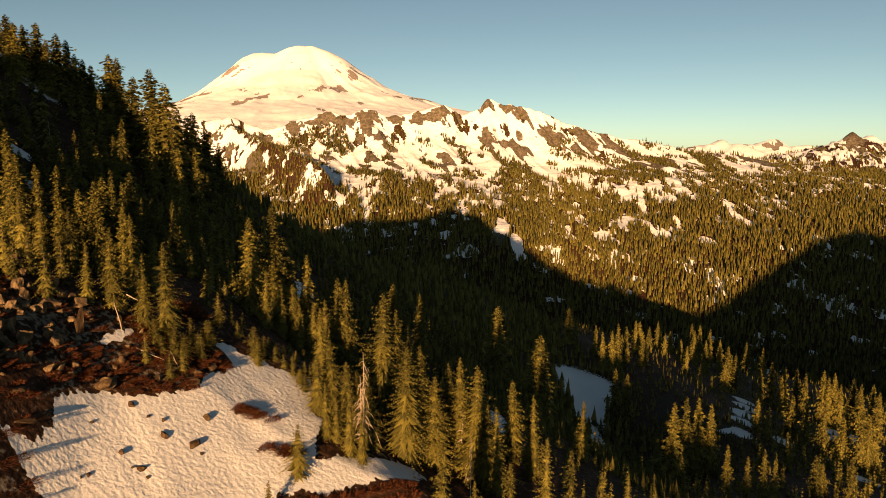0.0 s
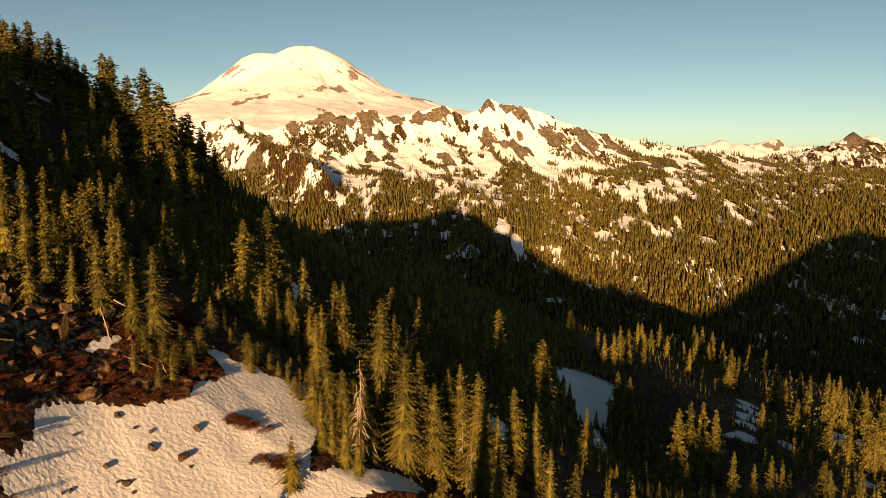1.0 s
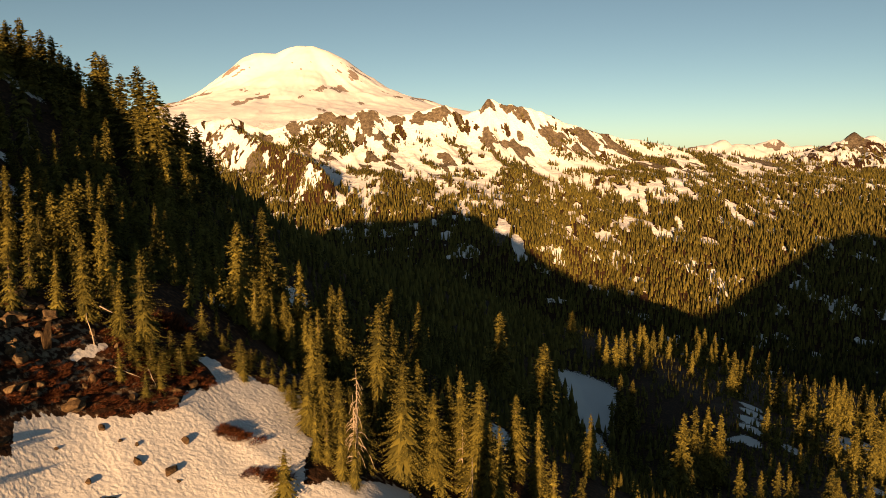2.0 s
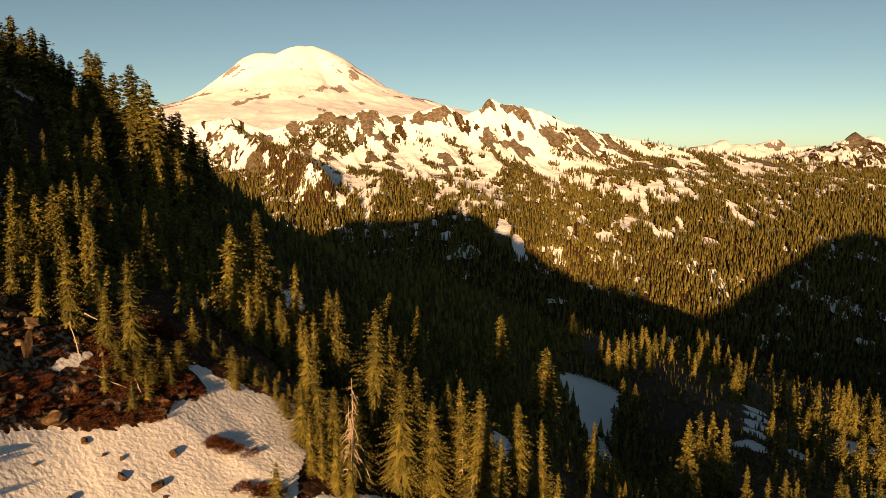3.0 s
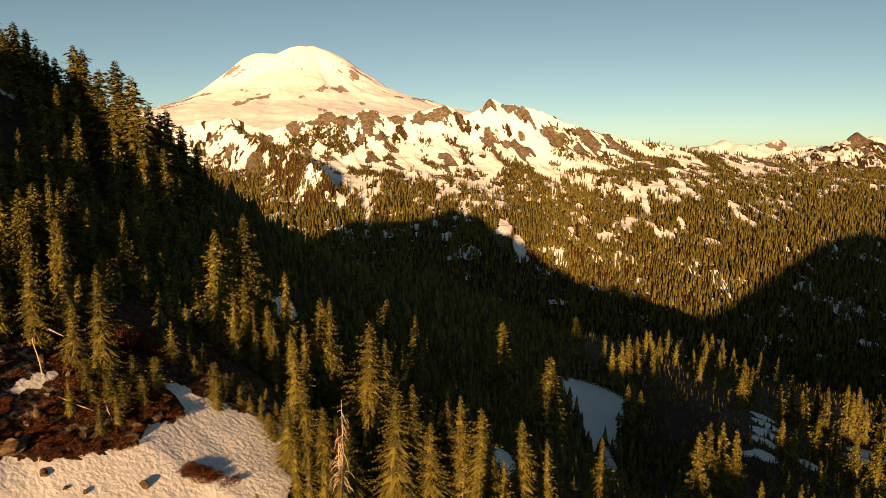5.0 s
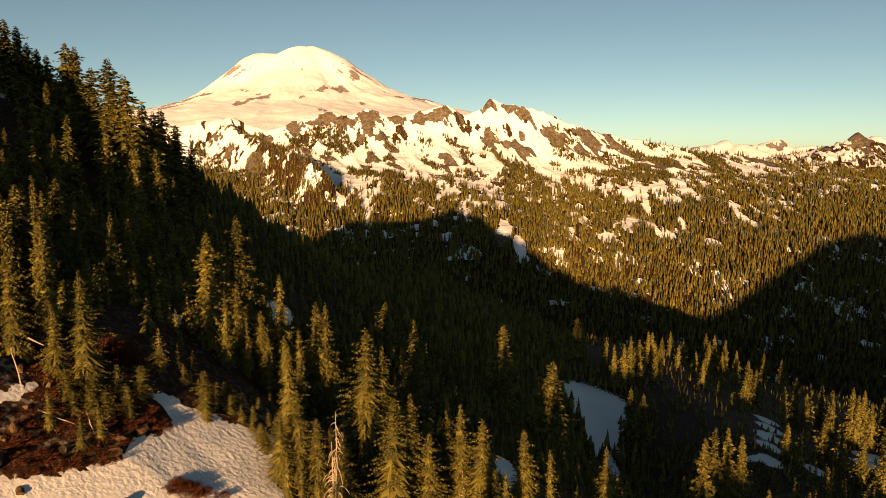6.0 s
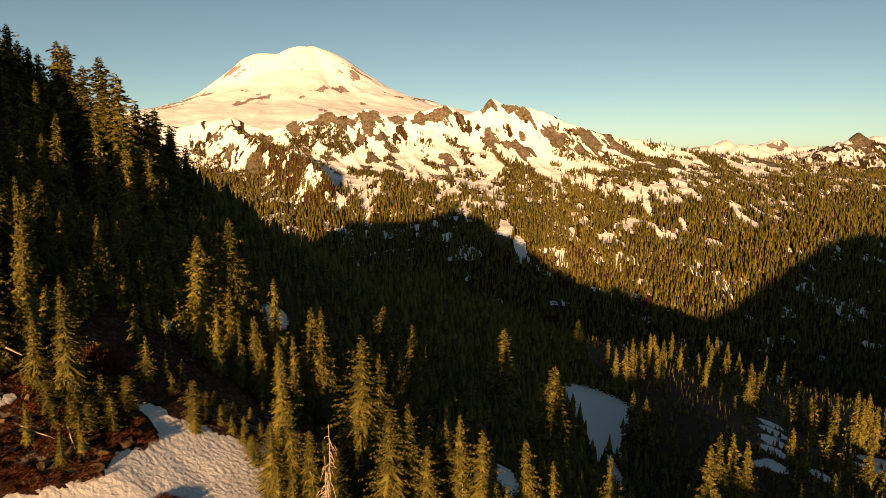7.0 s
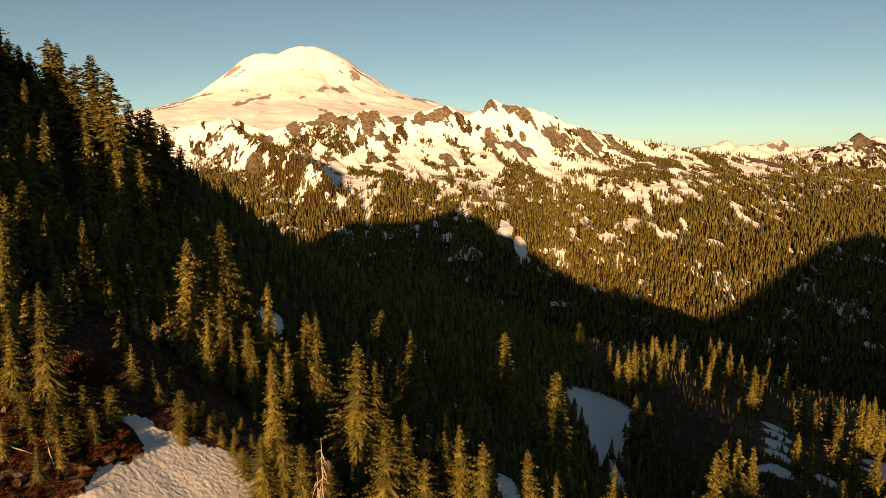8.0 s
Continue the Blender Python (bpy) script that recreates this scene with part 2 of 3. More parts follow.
def snow_field(x, y):
    """Above 0 on the snow slope of the foreground and on the snow patches between the trees."""
    hill = np.interp(y, (44, 48, 50.8, 52.2, 54, 56.8, 58, 60.2, 63, 65, 68.8, 75, 77, 78.5, 82, 84), (-27, -29, -31.5, -35, -33.4, -33, -34, -32.8, -31.3, -28.6, -25.8, -24, -24.6, -27.2, -28, -29))
    trees = np.interp(y, (44, 58, 62.5, 65.2, 69.8, 75.2, 80.5, 84), (-19, -18, -16, -13.4, -13.4, -13.8, -15, -17))
    wave = 0.8 * fractal(x, y, 3.2, 3, 61) + 0.7 * fractal(x, y, 1.3, 2, 62)
    head = np.interp(x, (-28, -26.5, -24, -20.5, -17.5, -14), (78.4, 79.2, 80.2, 81, 83, 83.2))
    edge = np.minimum(np.minimum(x - hill, trees - x), head - y) + wave
    t = np.clip(((x + 13) * 9 + (y - 66.7) * 8.3) / 150, 0, 1)
    strip = 1.9 - np.hypot(x + 13 - 9 * t, y - 66.7 - 8.3 * t) + 0.5 * wave
    field = np.maximum(edge, strip) / 1.6
    for px, py, rx, ry in ((-33.75, 67.9, 0.4, 0.9), (-33.2, 69.3, 0.5, 1.1), (-32.75, 70.6, 0.4, 0.9), (49, 232, 10.5, 16), (46.5, 214, 8, 17), (42.5, 194, 3.2, 18), (106, 234, 3.4, 7.5), (100, 220, 3.6, 7.5), (94, 207, 3.4, 7.5), (88, 195, 3.0, 7), (82, 183, 2.4, 6), (79, 184, 3, 2.5), (92.5, 180, 2.5, 5), (131, 217, 7, 7), (122, 206, 6, 5),
                           (103, 169, 5, 3), (98, 152, 4, 4.5), (-31, 99, 1.5, 2.2), (-26, 126, 2, 4.5), (-81, 141, 5, 3), (-89, 147, 4, 2), (9, 106, 1.8, 5), (-63, 104, 3, 1.6), (-56.5, 96, 2.2, 1.9), (-51.5, 89, 1.7, 1.4)):
        field = np.maximum(field, 1.2 * (1 - np.hypot((x - px) / rx, (y - py) / ry)) + 0.25 * fractal(x, y, 8, 3, 63))
    return field


# open snow on the far slopes: x, y, and half the width and length
SNOWFIELDS = ((-310, 1725, 165, 75), (-215, 1560, 80, 62), (-483, 1691, 46, 22), (-328, 1369, 46, 20), (104, 1215, 15, 75), (120, 1125, 11, 40), (514, 1562, 18, 42), (388, 1490, 12, 45), (372, 1358, 14, 9),
              (-40, 1760, 95, 40), (150, 1780, 100, 40), (394, 1238, 15, 20), (455, 1192, 16, 20), (260, 1292, 11, 34), (60, 1660, 120, 26), (330, 1715, 80, 26), (863, 1622, 72, 15), (960, 1705, 60, 12), (-570, 1800, 50, 22), (560, 1850, 120, 20))
# rock ribs that show through the ice of the volcano: x, height, half width, half height
RIBS = ((-570, 470, 105, 75), (-640, 350, 120, 30), (-1560, 270, 165, 85), (-1400, 330, 50, 30), (-960, 280, 70, 26), (-1290, 470, 90, 50), (-1060, 240, 45, 22), (-240, 345, 150, 16), (-150, 310, 120, 22), (-1150, 345, 60, 20))


def hill_crop(x, y):
    """How tall the forest of the hillside grows: low along its windy shoulder."""
    shoulder = np.interp(y, (80, 110, 130, 140, 160, 180, 200, 270), (-24, -24, -31, -36, -42, -47, -51, -64))
    return np.minimum(np.interp(y, (80, 130, 165, 270), (6.5, 8, 6.5, 8)), 1.0 + 1.0 * (shoulder - x))


def open_snow(x, y):
    return patches(x, y, SNOWFIELDS) + 0.8 * fractal(x, y * 0.4, 34, 5, 43)


def forest_field(x, y, z):
    """How thickly the far slopes are wooded: dense below, in streaks and clumps higher up."""
    n = 0.5 * fractal(x + 0.2 * y, y * 0.28, 50, 5, 42) + 0.5 * fractal(x, y * 0.35, 18, 3, 41)
    cover = np.interp(z - 34 * ease(0.27, 0.42, x / y) + 38 * fractal(x + 0.4 * y, y * 0.6, 105, 3, 44), (-150, -105, -75, -45, -20, 20, 60, 95), (1.05, 0.97, 0.72, 0.52, 0.44, 0.40, 0.30, 0.0))
    glade = ease(0.06, 0.26, fractal(x + 0.1 * y, y * 0.26, 15, 4, 45)) * ease(-178, -130, z) * np.maximum(ease(-0.15, 0.2, fractal(x, y, 170, 2, 56)), ease(-90, -30, z))
    speck = ease(0.16, 0.3, fractal(x, y * 0.4, 9, 2, 60)) * ease(-150, -105, z)
    clump = ease(0.15, 0.4, fractal(x + 0.5 * y, y * 0.45, 30, 4, 48)) * ease(-40, 10, z) * ease(115, 90, z)
    ridge = np.exp(-((x - (-575 + 330 * np.clip((1880 - y) / 430, 0, 1)) - 12) / 24) ** 2) * ease(1880, 1840, y) * ease(1400, 1480, y)
    side = x - (-575 + 330 * np.clip((1880 - y) / 430, 0, 1))
    below = ease(30, -10, side) * ease(-330, -200, side) * ease(1770, 1700, y) * ease(1330, 1400, y) * ease(0.5, 0.2, patches(x, y, SNOWFIELDS[2:4]) + 0.4 * fractal(x, y * 0.4, 34, 4, 43))
    return 1.3 * below + (cover - 0.5) * 2.3 + (1.3 + 1.4 * ease(-120, -40, z)) * n - 1.5 * glade - 0.9 * speck + 2.0 * clump + 2.5 * ridge - (0.85 + 1.5 * ease(-40, -90, z)) * ease(0.0, 0.4, open_snow(x, y)) - 2.0 * ease(0.1, 0.3, patches(x, y, ROCKS) + 0.5 * fractal(x, y, 40, 4, 47))


def build_ground():
    """One sheet of ground out to the horizon, finest where the slopes stand near."""
    front = np.radians(np.arange(-36, 36.01, 0.13))
    rest = np.radians(np.arange(39, 322.5, 3.0))
    ang = np.concatenate([front, rest])
    rad = np.concatenate([[0.5, 8, 16, 24, 32], np.arange(38, 92, 0.55), np.arange(92, 180, 2.0), np.arange(180, 420, 4), np.arange(420, 860, 14),
                          np.arange(860, 1300, 8), np.arange(1300, 1800, 6), np.arange(1800, 1960, 3.5), np.arange(1960, 2020, 12), np.arange(2020, 3300, 22), np.arange(3300, 4300, 25), np.arange(4300, 4900, 11), [4940]])
    A, Rr = np.meshgrid(ang, rad)
    X, Y = Rr * np.sin(A), Rr * np.cos(A)
    Z = height(X, Y)
    n, m = X.shape
    # steepness, for where rock shows through
    e = 6.0
    sx, sy = (height(X + e, Y) - height(X - e, Y)) / (2 * e), (height(X, Y + e) - height(X, Y - e)) / (2 * e)
    steep = np.hypot(sx, sy)
    near = Y < 600
    wood = forest_field(X, Y, Z)
    gash = fractal(X + 0.6 * Y, Y * 0.35, 26, 5, 18, True) + 0.6 * fractal(X - 0.5 * Y, Y * 0.4, 40, 5, 52)
    cliff = ease(0.08, 0.24, 0.8 * patches(X, Y, ROCKS) + 0.9 * (gash - 0.1) - 0.2)
    spots = ease(0.28, 0.42, fractal(X + 0.4 * Y, Y * 0.5, 70, 5, 55)) * ease(-90, -20, Z)
    bits = ease(0.3, 0.4, fractal(X + 0.4 * Y, Y * 0.55, 30, 4, 58)) * ease(-60, 0, Z) * ease(-0.1, 0.2, fractal(X, Y, 160, 2, 59))
    cliff = np.maximum(np.maximum(cliff, spots), bits)
    far_snow = 0.95 - 1.2 * cliff - 1.0 * ease(0.1, 0.5, wood) * ease(0.35, 0.15, fractal(X, Y, 30, 4, 51)) - 0.35 * ease(-150, -230, Z)
    far_snow = far_snow + 0.6 * ease(0.1, 0.3, open_snow(X, Y)) * (1 - cliff)
    turn, out = np.arctan2((Y - 4640) * 0.9, X + 893), np.hypot(X + 893, (Y - 4640) * 0.9)
    ice = 0.7 * np.maximum(patches(X, Z, RIBS), -0.45) + 1.0 * fractal(turn * 20, out / 110, 1.0, 5, 53) + 0.6 * fractal(X, Z, 26, 4, 57) - 0.02 + 0.3 * ease(500, 900, X)
    far_snow = np.where(Y > 2650, 1.05 - 1.1 * ease(0.32, 0.46, ice), far_snow)
    snow = np.where(near, np.clip(snow_field(X, Y) + 0.42, -0.4, 1.1), far_snow)
    rock = np.where(near, 0.3 * ease(110, 76, Y) + 0.5 * fractal(X, Y, 10, 3, 54) * ease(130, 80, Y), np.maximum(cliff * 1.3, 1.3 * ease(2600, 2700, Y)))
    me = bpy.data.meshes.new("ground")
    me.vertices.add(n * m)
    me.vertices.foreach_set("co", np.stack([X, Y, Z], -1).astype(np.float32).ravel())
    i, j = np.meshgrid(np.arange(n - 1), np.arange(m), indexing="ij")
    k = (j + 1) % m
    quads = np.stack([i * m + j, i * m + k, (i + 1) * m + k, (i + 1) * m + j], -1)[..., ::-1].reshape(-1, 4)
    add_quads(me, quads)
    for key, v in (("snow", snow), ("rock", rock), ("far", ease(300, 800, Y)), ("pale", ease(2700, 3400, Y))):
        me.attributes.new(key, "FLOAT", "POINT").data.foreach_set("value", np.asarray(v, np.float32).ravel())
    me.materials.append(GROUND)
    ob = new("ground", me)
    return tagged(ob, "mountain slopes of melting snow, rock and forest floor", "ground", kind="structure")


def add_quads(me, quads, smooth=True):
    q = len(quads)
    me.loops.add(4 * q)
    me.loops.foreach_set("vertex_index", np.ascontiguousarray(quads, np.int32).ravel())
    me.polygons.add(q)
    me.polygons.foreach_set("loop_start", np.arange(0, 4 * q, 4, dtype=np.int32))
    if smooth:
        me.polygons.foreach_set("use_smooth", np.ones(q, bool))
    me.update(calc_edges=True)


build_ground()


# ---------------------------------------------------------------- things


def mesh_of(name, verts, tris, mat):
    me = bpy.data.meshes.new(name)
    me.vertices.add(len(verts))
    me.vertices.foreach_set("co", np.asarray(verts, np.float32).ravel())
    q = len(tris)
    me.loops.add(3 * q)
    me.loops.foreach_set("vertex_index", np.asarray(tris, np.int32).ravel())
    me.polygons.add(q)
    me.polygons.foreach_set("loop_start", np.arange(0, 3 * q, 3, dtype=np.int32))
    me.update(calc_edges=True)
    me.materials.append(mat)
    return me


def part(name, me, parent, label=""):
    ob = new(name, me)
    ob.parent = parent
    return tagged(ob, label)


KITE = np.array([(0, 0, 0), (0.45, 1, -0.35), (0.45, -1, -0.35), (1, 0, -0.12)])
KITE_TRIS = np.array([(0, 3, 1), (0, 2, 3)])
# a twig with a tip and two pairs of side twigs
FROND = np.array([(0, 0.35, 0), (0, -0.35, 0), (1, 0, -0.2), (0.08, 0.2, 0), (0.38, 0.2, 0), (0.62, 1.5, -0.5), (0.08, -0.2, 0), (0.38, -0.2, 0), (0.62, -1.5, -0.5)])
FROND_TRIS = np.array([(0, 1, 2), (3, 4, 5), (6, 8, 7)])


def crown_arrays(rng, h, radius, whorls, per, bare=0.06, gaps=0.25, coarse=1.0, inner=0.6):
    """Needle sprays of a fir: drooping boughs set all round the trunk, each a fan of narrow sprays, uneven in reach."""
    lop, wob = rng.rand() * 6.28, rng.rand(8) * 6.28
    spray = coarse * (0.024 * h ** 0.75 + 0.08)
    rows = []
    for k in range(int(whorls * per)):
        f = ((k + rng.rand()) / (whorls * per)) ** 1.05
        if rng.rand() < gaps * 0.6:
            continue
        env = radius * ((1 - f) ** 0.8 * (0.88 + 0.3 * math.sin(9 * f + wob[0]) * math.sin(23 * f + wob[1])) + 0.012)
        if f < 0.12:
            env *= 0.55 + 3.5 * f
        a = 2.4 * k + rng.normal() * 0.5
        reach = env * (0.55 + 0.55 * rng.rand()) * (1 + 0.2 * math.cos(a - lop)) * (1 + 0.15 * math.sin(3 * a + 40 * f))
        if rng.rand() < 0.05:
            reach *= 1.35
        droop = -0.65 + 1.0 * f + rng.normal() * 0.12
        z = h * (bare + (1 - bare) * f)
        steps = max(1, int(reach / spray * 0.85))
        for s in range(steps):
            d = reach * (s + 0.15 + 0.3 * rng.rand()) / steps
            sag = d * math.sin(droop) - 0.10 * d * d / max(reach, 0.1)
            for side in ((0.5, -0.5, 0.0) if s == steps - 1 else (0.75, -0.75)):
                rows.append((d * math.cos(a), d * math.sin(a), z + sag, a + side + rng.normal() * 0.25, droop - 0.42 + rng.normal() * 0.3,
                             rng.normal() * 0.55, min(reach * 0.9 + 0.1, spray * (1.2 + 0.8 * rng.rand())), 0.20 + 0.14 * rng.rand()))
    if not rows:
        rows.append((0, 0, h, 0, 1.4, 0, spray, 0.2))
    g = np.array(rows)
    n = len(g)
    shape, faces = (FROND, FROND_TRIS) if coarse < 1.3 else (KITE, KITE_TRIS)
    P = np.repeat(shape[None], n, 0)
    x, y, z = P[..., 0] * g[:, 6, None], P[..., 1] * (g[:, 6] * g[:, 7])[:, None], P[..., 2] * (g[:, 6] * g[:, 7])[:, None]
    c, s = np.cos(g[:, 5, None]), np.sin(g[:, 5, None])
    y, z = y * c - z * s, y * s + z * c
    c, s = np.cos(g[:, 4, None]), np.sin(g[:, 4, None])
    x, z = x * c - z * s, x * s + z * c
    c, s = np.cos(g[:, 3, None]), np.sin(g[:, 3, None])
    x, y = x * c - y * s, x * s + y * c
    V = np.stack([x + g[:, 0, None], y + g[:, 1, None], z + g[:, 2, None]], -1).reshape(-1, 3)
    T = (faces[None] + len(shape) * np.arange(n)[:, None, None]).reshape(-1, 3)
    if not inner:
        return V, T
    # the inner boughs: a drooping skirt of ragged twigs to each tier, shorter than the sprays
    skirts, sides = max(7, int(whorls * (0.8 if coarse < 0.8 else 0.45))), 11 if coarse < 1.3 else 6
    f = ((np.arange(skirts) + 0.5 * rng.rand(skirts)) / skirts)[:, None]
    env = inner * radius * ((1 - f) ** 0.9 * (0.85 + 0.3 * rng.rand(skirts, 1)) * np.where(f < 0.1, 0.7, 1) + 0.02)
    a = np.arange(2 * sides)[None] * math.pi / sides + 2.4 * np.arange(skirts)[:, None] + rng.normal(size=(skirts, 2 * sides)) * 0.1
    tooth = np.where(np.arange(2 * sides) % 2, 0.45, 1.0)[None]
    rad = env * tooth * (0.6 + 0.6 * rng.rand(skirts, 2 * sides)) * (1 + 0.18 * np.cos(a - lop))
    low = h * (bare + (1 - bare) * f) - rad * (0.75 - 0.5 * f) - 0.02 * h * rng.rand(skirts, 2 * sides)
    ring = np.stack([rad * np.cos(a), rad * np.sin(a), low], -1)
    tip = np.stack([0 * f, 0 * f, np.minimum(h * (bare + (1 - bare) * f) + (0.05 if coarse < 0.8 else 0.085) * h * (1.15 - f), h)], -1)
    core = np.concatenate([ring, tip], 1).reshape(-1, 3)
    k, j = np.meshgrid(np.arange(skirts) * (2 * sides + 1), np.arange(2 * sides), indexing="ij")
    body = np.stack([k + j, k + (j + 1) % (2 * sides), k + 2 * sides], -1).reshape(-1, 3)
    return np.concatenate([V, core]), np.concatenate([T, body + len(V)])


def trunk_arrays(rng, h, r, sides=7, rings=7, kink=0.02):
    """A tapered, slightly crooked trunk that reaches below the ground line."""
    V, T = [], []
    for k in range(rings):
        f = k / (rings - 1)
        cx, cy = (rng.rand(2) - 0.5) * h * kink * min(1, 3 * f)
        rr = r * (1 - f) ** 0.85 * (1.35 if k == 0 else 1) + 0.012
        for s in range(sides):
            a = 6.283 * s / sides
            V.append((cx + rr * math.cos(a), cy + rr * math.sin(a), -0.8 + f * (h + 0.75)))
    for k in range(rings - 1):
        for s in range(sides):
            a, b = k * sides + s, k * sides + (s + 1) % sides
            T += [(a, b, b + sides), (a, b + sides, a + sides)]
    return np.array(V), np.array(T)


# kinds of fir: height, crown radius, whorls, boughs a whorl, bare foot, gaps
FIRS = {
    "tall": [(18, 2.8, 50, 9, 0.03, 0.2), (18, 3.1, 48, 9, 0.02, 0.25), (17, 2.5, 52, 9, 0.04, 0.25)],
    "full": [(14, 3.3, 42, 9, 0.02, 0.2), (13, 3.5, 40, 9, 0.03, 0.25), (15, 3.1, 44, 9, 0.02, 0.2)],
    "slim": [(12, 1.9, 40, 8, 0.03, 0.25), (12, 2.15, 38, 8, 0.04, 0.3), (11, 1.7, 40, 8, 0.03, 0.25)],
    "young": [(5, 1.35, 18, 8, 0.02, 0.15), (5, 1.15, 18, 8, 0.02, 0.2)],
}
models = {}


def fir(kind, which, x, y, h, group, width=1.0, coarse=1.0):
    """A fir standing at (x, y), h metres high; the first of its kind is built, the rest are copies of it."""
    z = float(height(x, y))
    which = which % len(FIRS[kind])
    spec = FIRS[kind][which]
    size = h / spec[0]
    m = pose(x, y, z, 0, 0, (37 * x + 91 * y) % 360) @ Matrix.Diagonal((size * width, size * width, size, 1))
    if (kind, which, coarse) not in models:
        rng = np.random.RandomState(100 + 10 * which + len(kind))
        ob = new({"young": "young_fir"}.get(kind, "fir_tree"))
        part("trunk", mesh_of("trunk", *trunk_arrays(rng, spec[0] * 0.9, 0.016 * spec[0] + 0.03), BARK), ob)
        part("crown", mesh_of("crown", *crown_arrays(rng, *spec, coarse), FIR), ob)
        ob.matrix_basis = m
        models[kind, which, coarse] = (ob, size, width)
    else:
        first, s0, w0 = models[kind, which, coarse]
        ob = copy_thing(first, m @ Matrix.Diagonal((1 / (s0 * w0), 1 / (s0 * w0), 1 / s0, 1)))
    words = {"tall": "tall narrow sunlit fir on the mountain slope", "full": "broad bushy golden-green fir on the slope",
             "slim": "slim spire-shaped fir among dark trees", "young": "young green fir at the snow's edge"}[kind]
    return tagged(ob, words, "fir tree", group)


# firs that can be told apart: x, y, height
SKYLINE = [(-84.9, 145, 9.7), (-85.1, 140, 10.6), (-82.1, 145, 12.2), (-78.2, 145, 13), (-77.9, 148, 12.5), (-76.7, 152, 9.9), (-75.5, 153, 9.7), (-70.2, 150, 15.1), (-68.6, 150, 15.6), (-62.7, 144, 15), (-57.2, 139, 19.7), (-53.3, 136, 19.2), (-56.5, 150, 13.6), (-53.9, 152, 14.5), (-52.4, 155, 12.6), (-82.5, 138, 10.7), (-78.7, 142, 10.9), (-53.7, 148, 13.5), (-50.6, 158, 10.1), (-77.4, 150, 10.2)]
SLOPE = [(-62.1, 112, 6.6), (-35.3, 78, 9.4), (-35.4, 73, 8.6), (-35.9, 92, 9.5), (-40.4, 90, 11.3), (-42.9, 90, 10.5), (-40.8, 94, 7.7), (-46, 122, 12.2), (-44.5, 126, 13), (-30.3, 74.3, 10.2), (-43.1, 74, 6.5), (-45.2, 74, 7.4), (-41.1, 76, 7.3), (-43.2, 84, 6.9), (-53.1, 98, 6.5), (-68.1, 115, 4.4), (-56.6, 108, 7.5), (-56.1, 112, 5.8), (-49.1, 84, 6.8), (-51.9, 84, 7.6), (-41.9, 67, 4.5), (-39.2, 67.5, 5.6)]
SLOPE2 = [(-36.9, 71, 6.5), (-32, 73, 6.3), (-27.1, 82, 4.3), (-30.1, 68.2, 3.3), (-27.1, 69.8, 3.2), (-26.3, 73.4, 3.2), (-27.7, 68.2, 3.1), (-34, 76, 4.8), (-43.4, 68, 5.7), (-42.2, 70, 4.8), (-40, 72, 4.8), (-62, 128, 11.6), (-53.7, 118, 11.6), (-51.8, 125, 13.7), (-72.5, 128, 6.1), (-74.9, 124, 7.2), (-50.3, 130, 13.8), (-59.2, 116, 8.1), (-52.5, 112, 9.4), (-50.1, 90, 6.2), (-47.9, 90, 6.8)]
CLUSTER = [(-27.2, 96.5, 13.7, 1.4), (-25.5, 103, 18.1, 1.4), (-24.1, 93, 8.3), (-24.3, 108, 11.9), (-20.9, 105.5, 14.9), (-19.4, 113, 11.6), (-16.1, 104, 15.2, 1.4), (-14.8, 104, 15.9), (-14.3, 76.6, 7), (-13.3, 79, 8.4), (-11.1, 77, 8.1), (-8.6, 76, 8.6), (-10.2, 79, 6.9), (-7.7, 87, 16.4, 1.5), (-6.2, 89, 15.5), (-4.3, 78.5, 14, 1.5), (-2.9, 82.7, 13.7, 1.4), (-1, 81, 11.2), (-13.2, 110, 9.4), (-15.2, 84, 9.7), (-11.7, 73, 5.5, 1.35), (-8.7, 71.5, 6.5, 1.3), (-12.8, 72.5, 6.3, 1.3), (-10.1, 72, 7.5, 1.3), (-22.4, 80, 3.1), (-21.8, 79.2, 3.2), (-14.5, 66, 5.3)]
CENTRE = [(-16.7, 159, 4.3), (-10.3, 140, 8.7), (-3.8, 112.6, 14.6), (0.7, 89, 11.3), (2.2, 88, 12.9), (1, 130, 7.2), (4.2, 82, 14.5, 1.5), (5.3, 80, 10.8), (6.4, 80, 11), (9.6, 92.6, 11.5, 1.5), (12.1, 89, 11.8), (12.7, 156.5, 17.7, 1.45), (19.5, 135, 17, 1.5), (54.9, 295, 13, 1.9), (0, 53.7, 21.6, 1.25), (11.7, 74, 11.8), (12.4, 63.4, 18, 1.3), (15.2, 63, 17.2), (22.4, 106, 10.1), (24.9, 88, 6.2), (6.4, 62, 15.3), (2.9, 60, 13.6), (24.6, 76, 10.8), (-16, 60, 4)]
RNEAR = [(46.1, 132.5, 18.5, 1.3), (58.3, 152, 18.6, 1.2), (61.3, 152, 16.7), (87.5, 185, 9.6), (88.2, 180, 8.9), (99.7, 183, 13), (99.8, 190, 12.1), (97.6, 170, 15.4), (106.1, 175, 16.3), (99.7, 165, 12.5), (104.4, 165, 16.2), (106.1, 165, 15), (52.9, 122.6, 11.4), (57.9, 125, 9.2), (62.5, 128, 10.3), (65.2, 128.8, 8.6), (78.1, 150, 8.9), (73.6, 130, 8.4), (75.1, 130, 6.6), (77.8, 125, 9.5), (45.5, 140, 10), (43.5, 120, 7.8), (54.9, 150, 19.5), (110.9, 170, 20.5)]
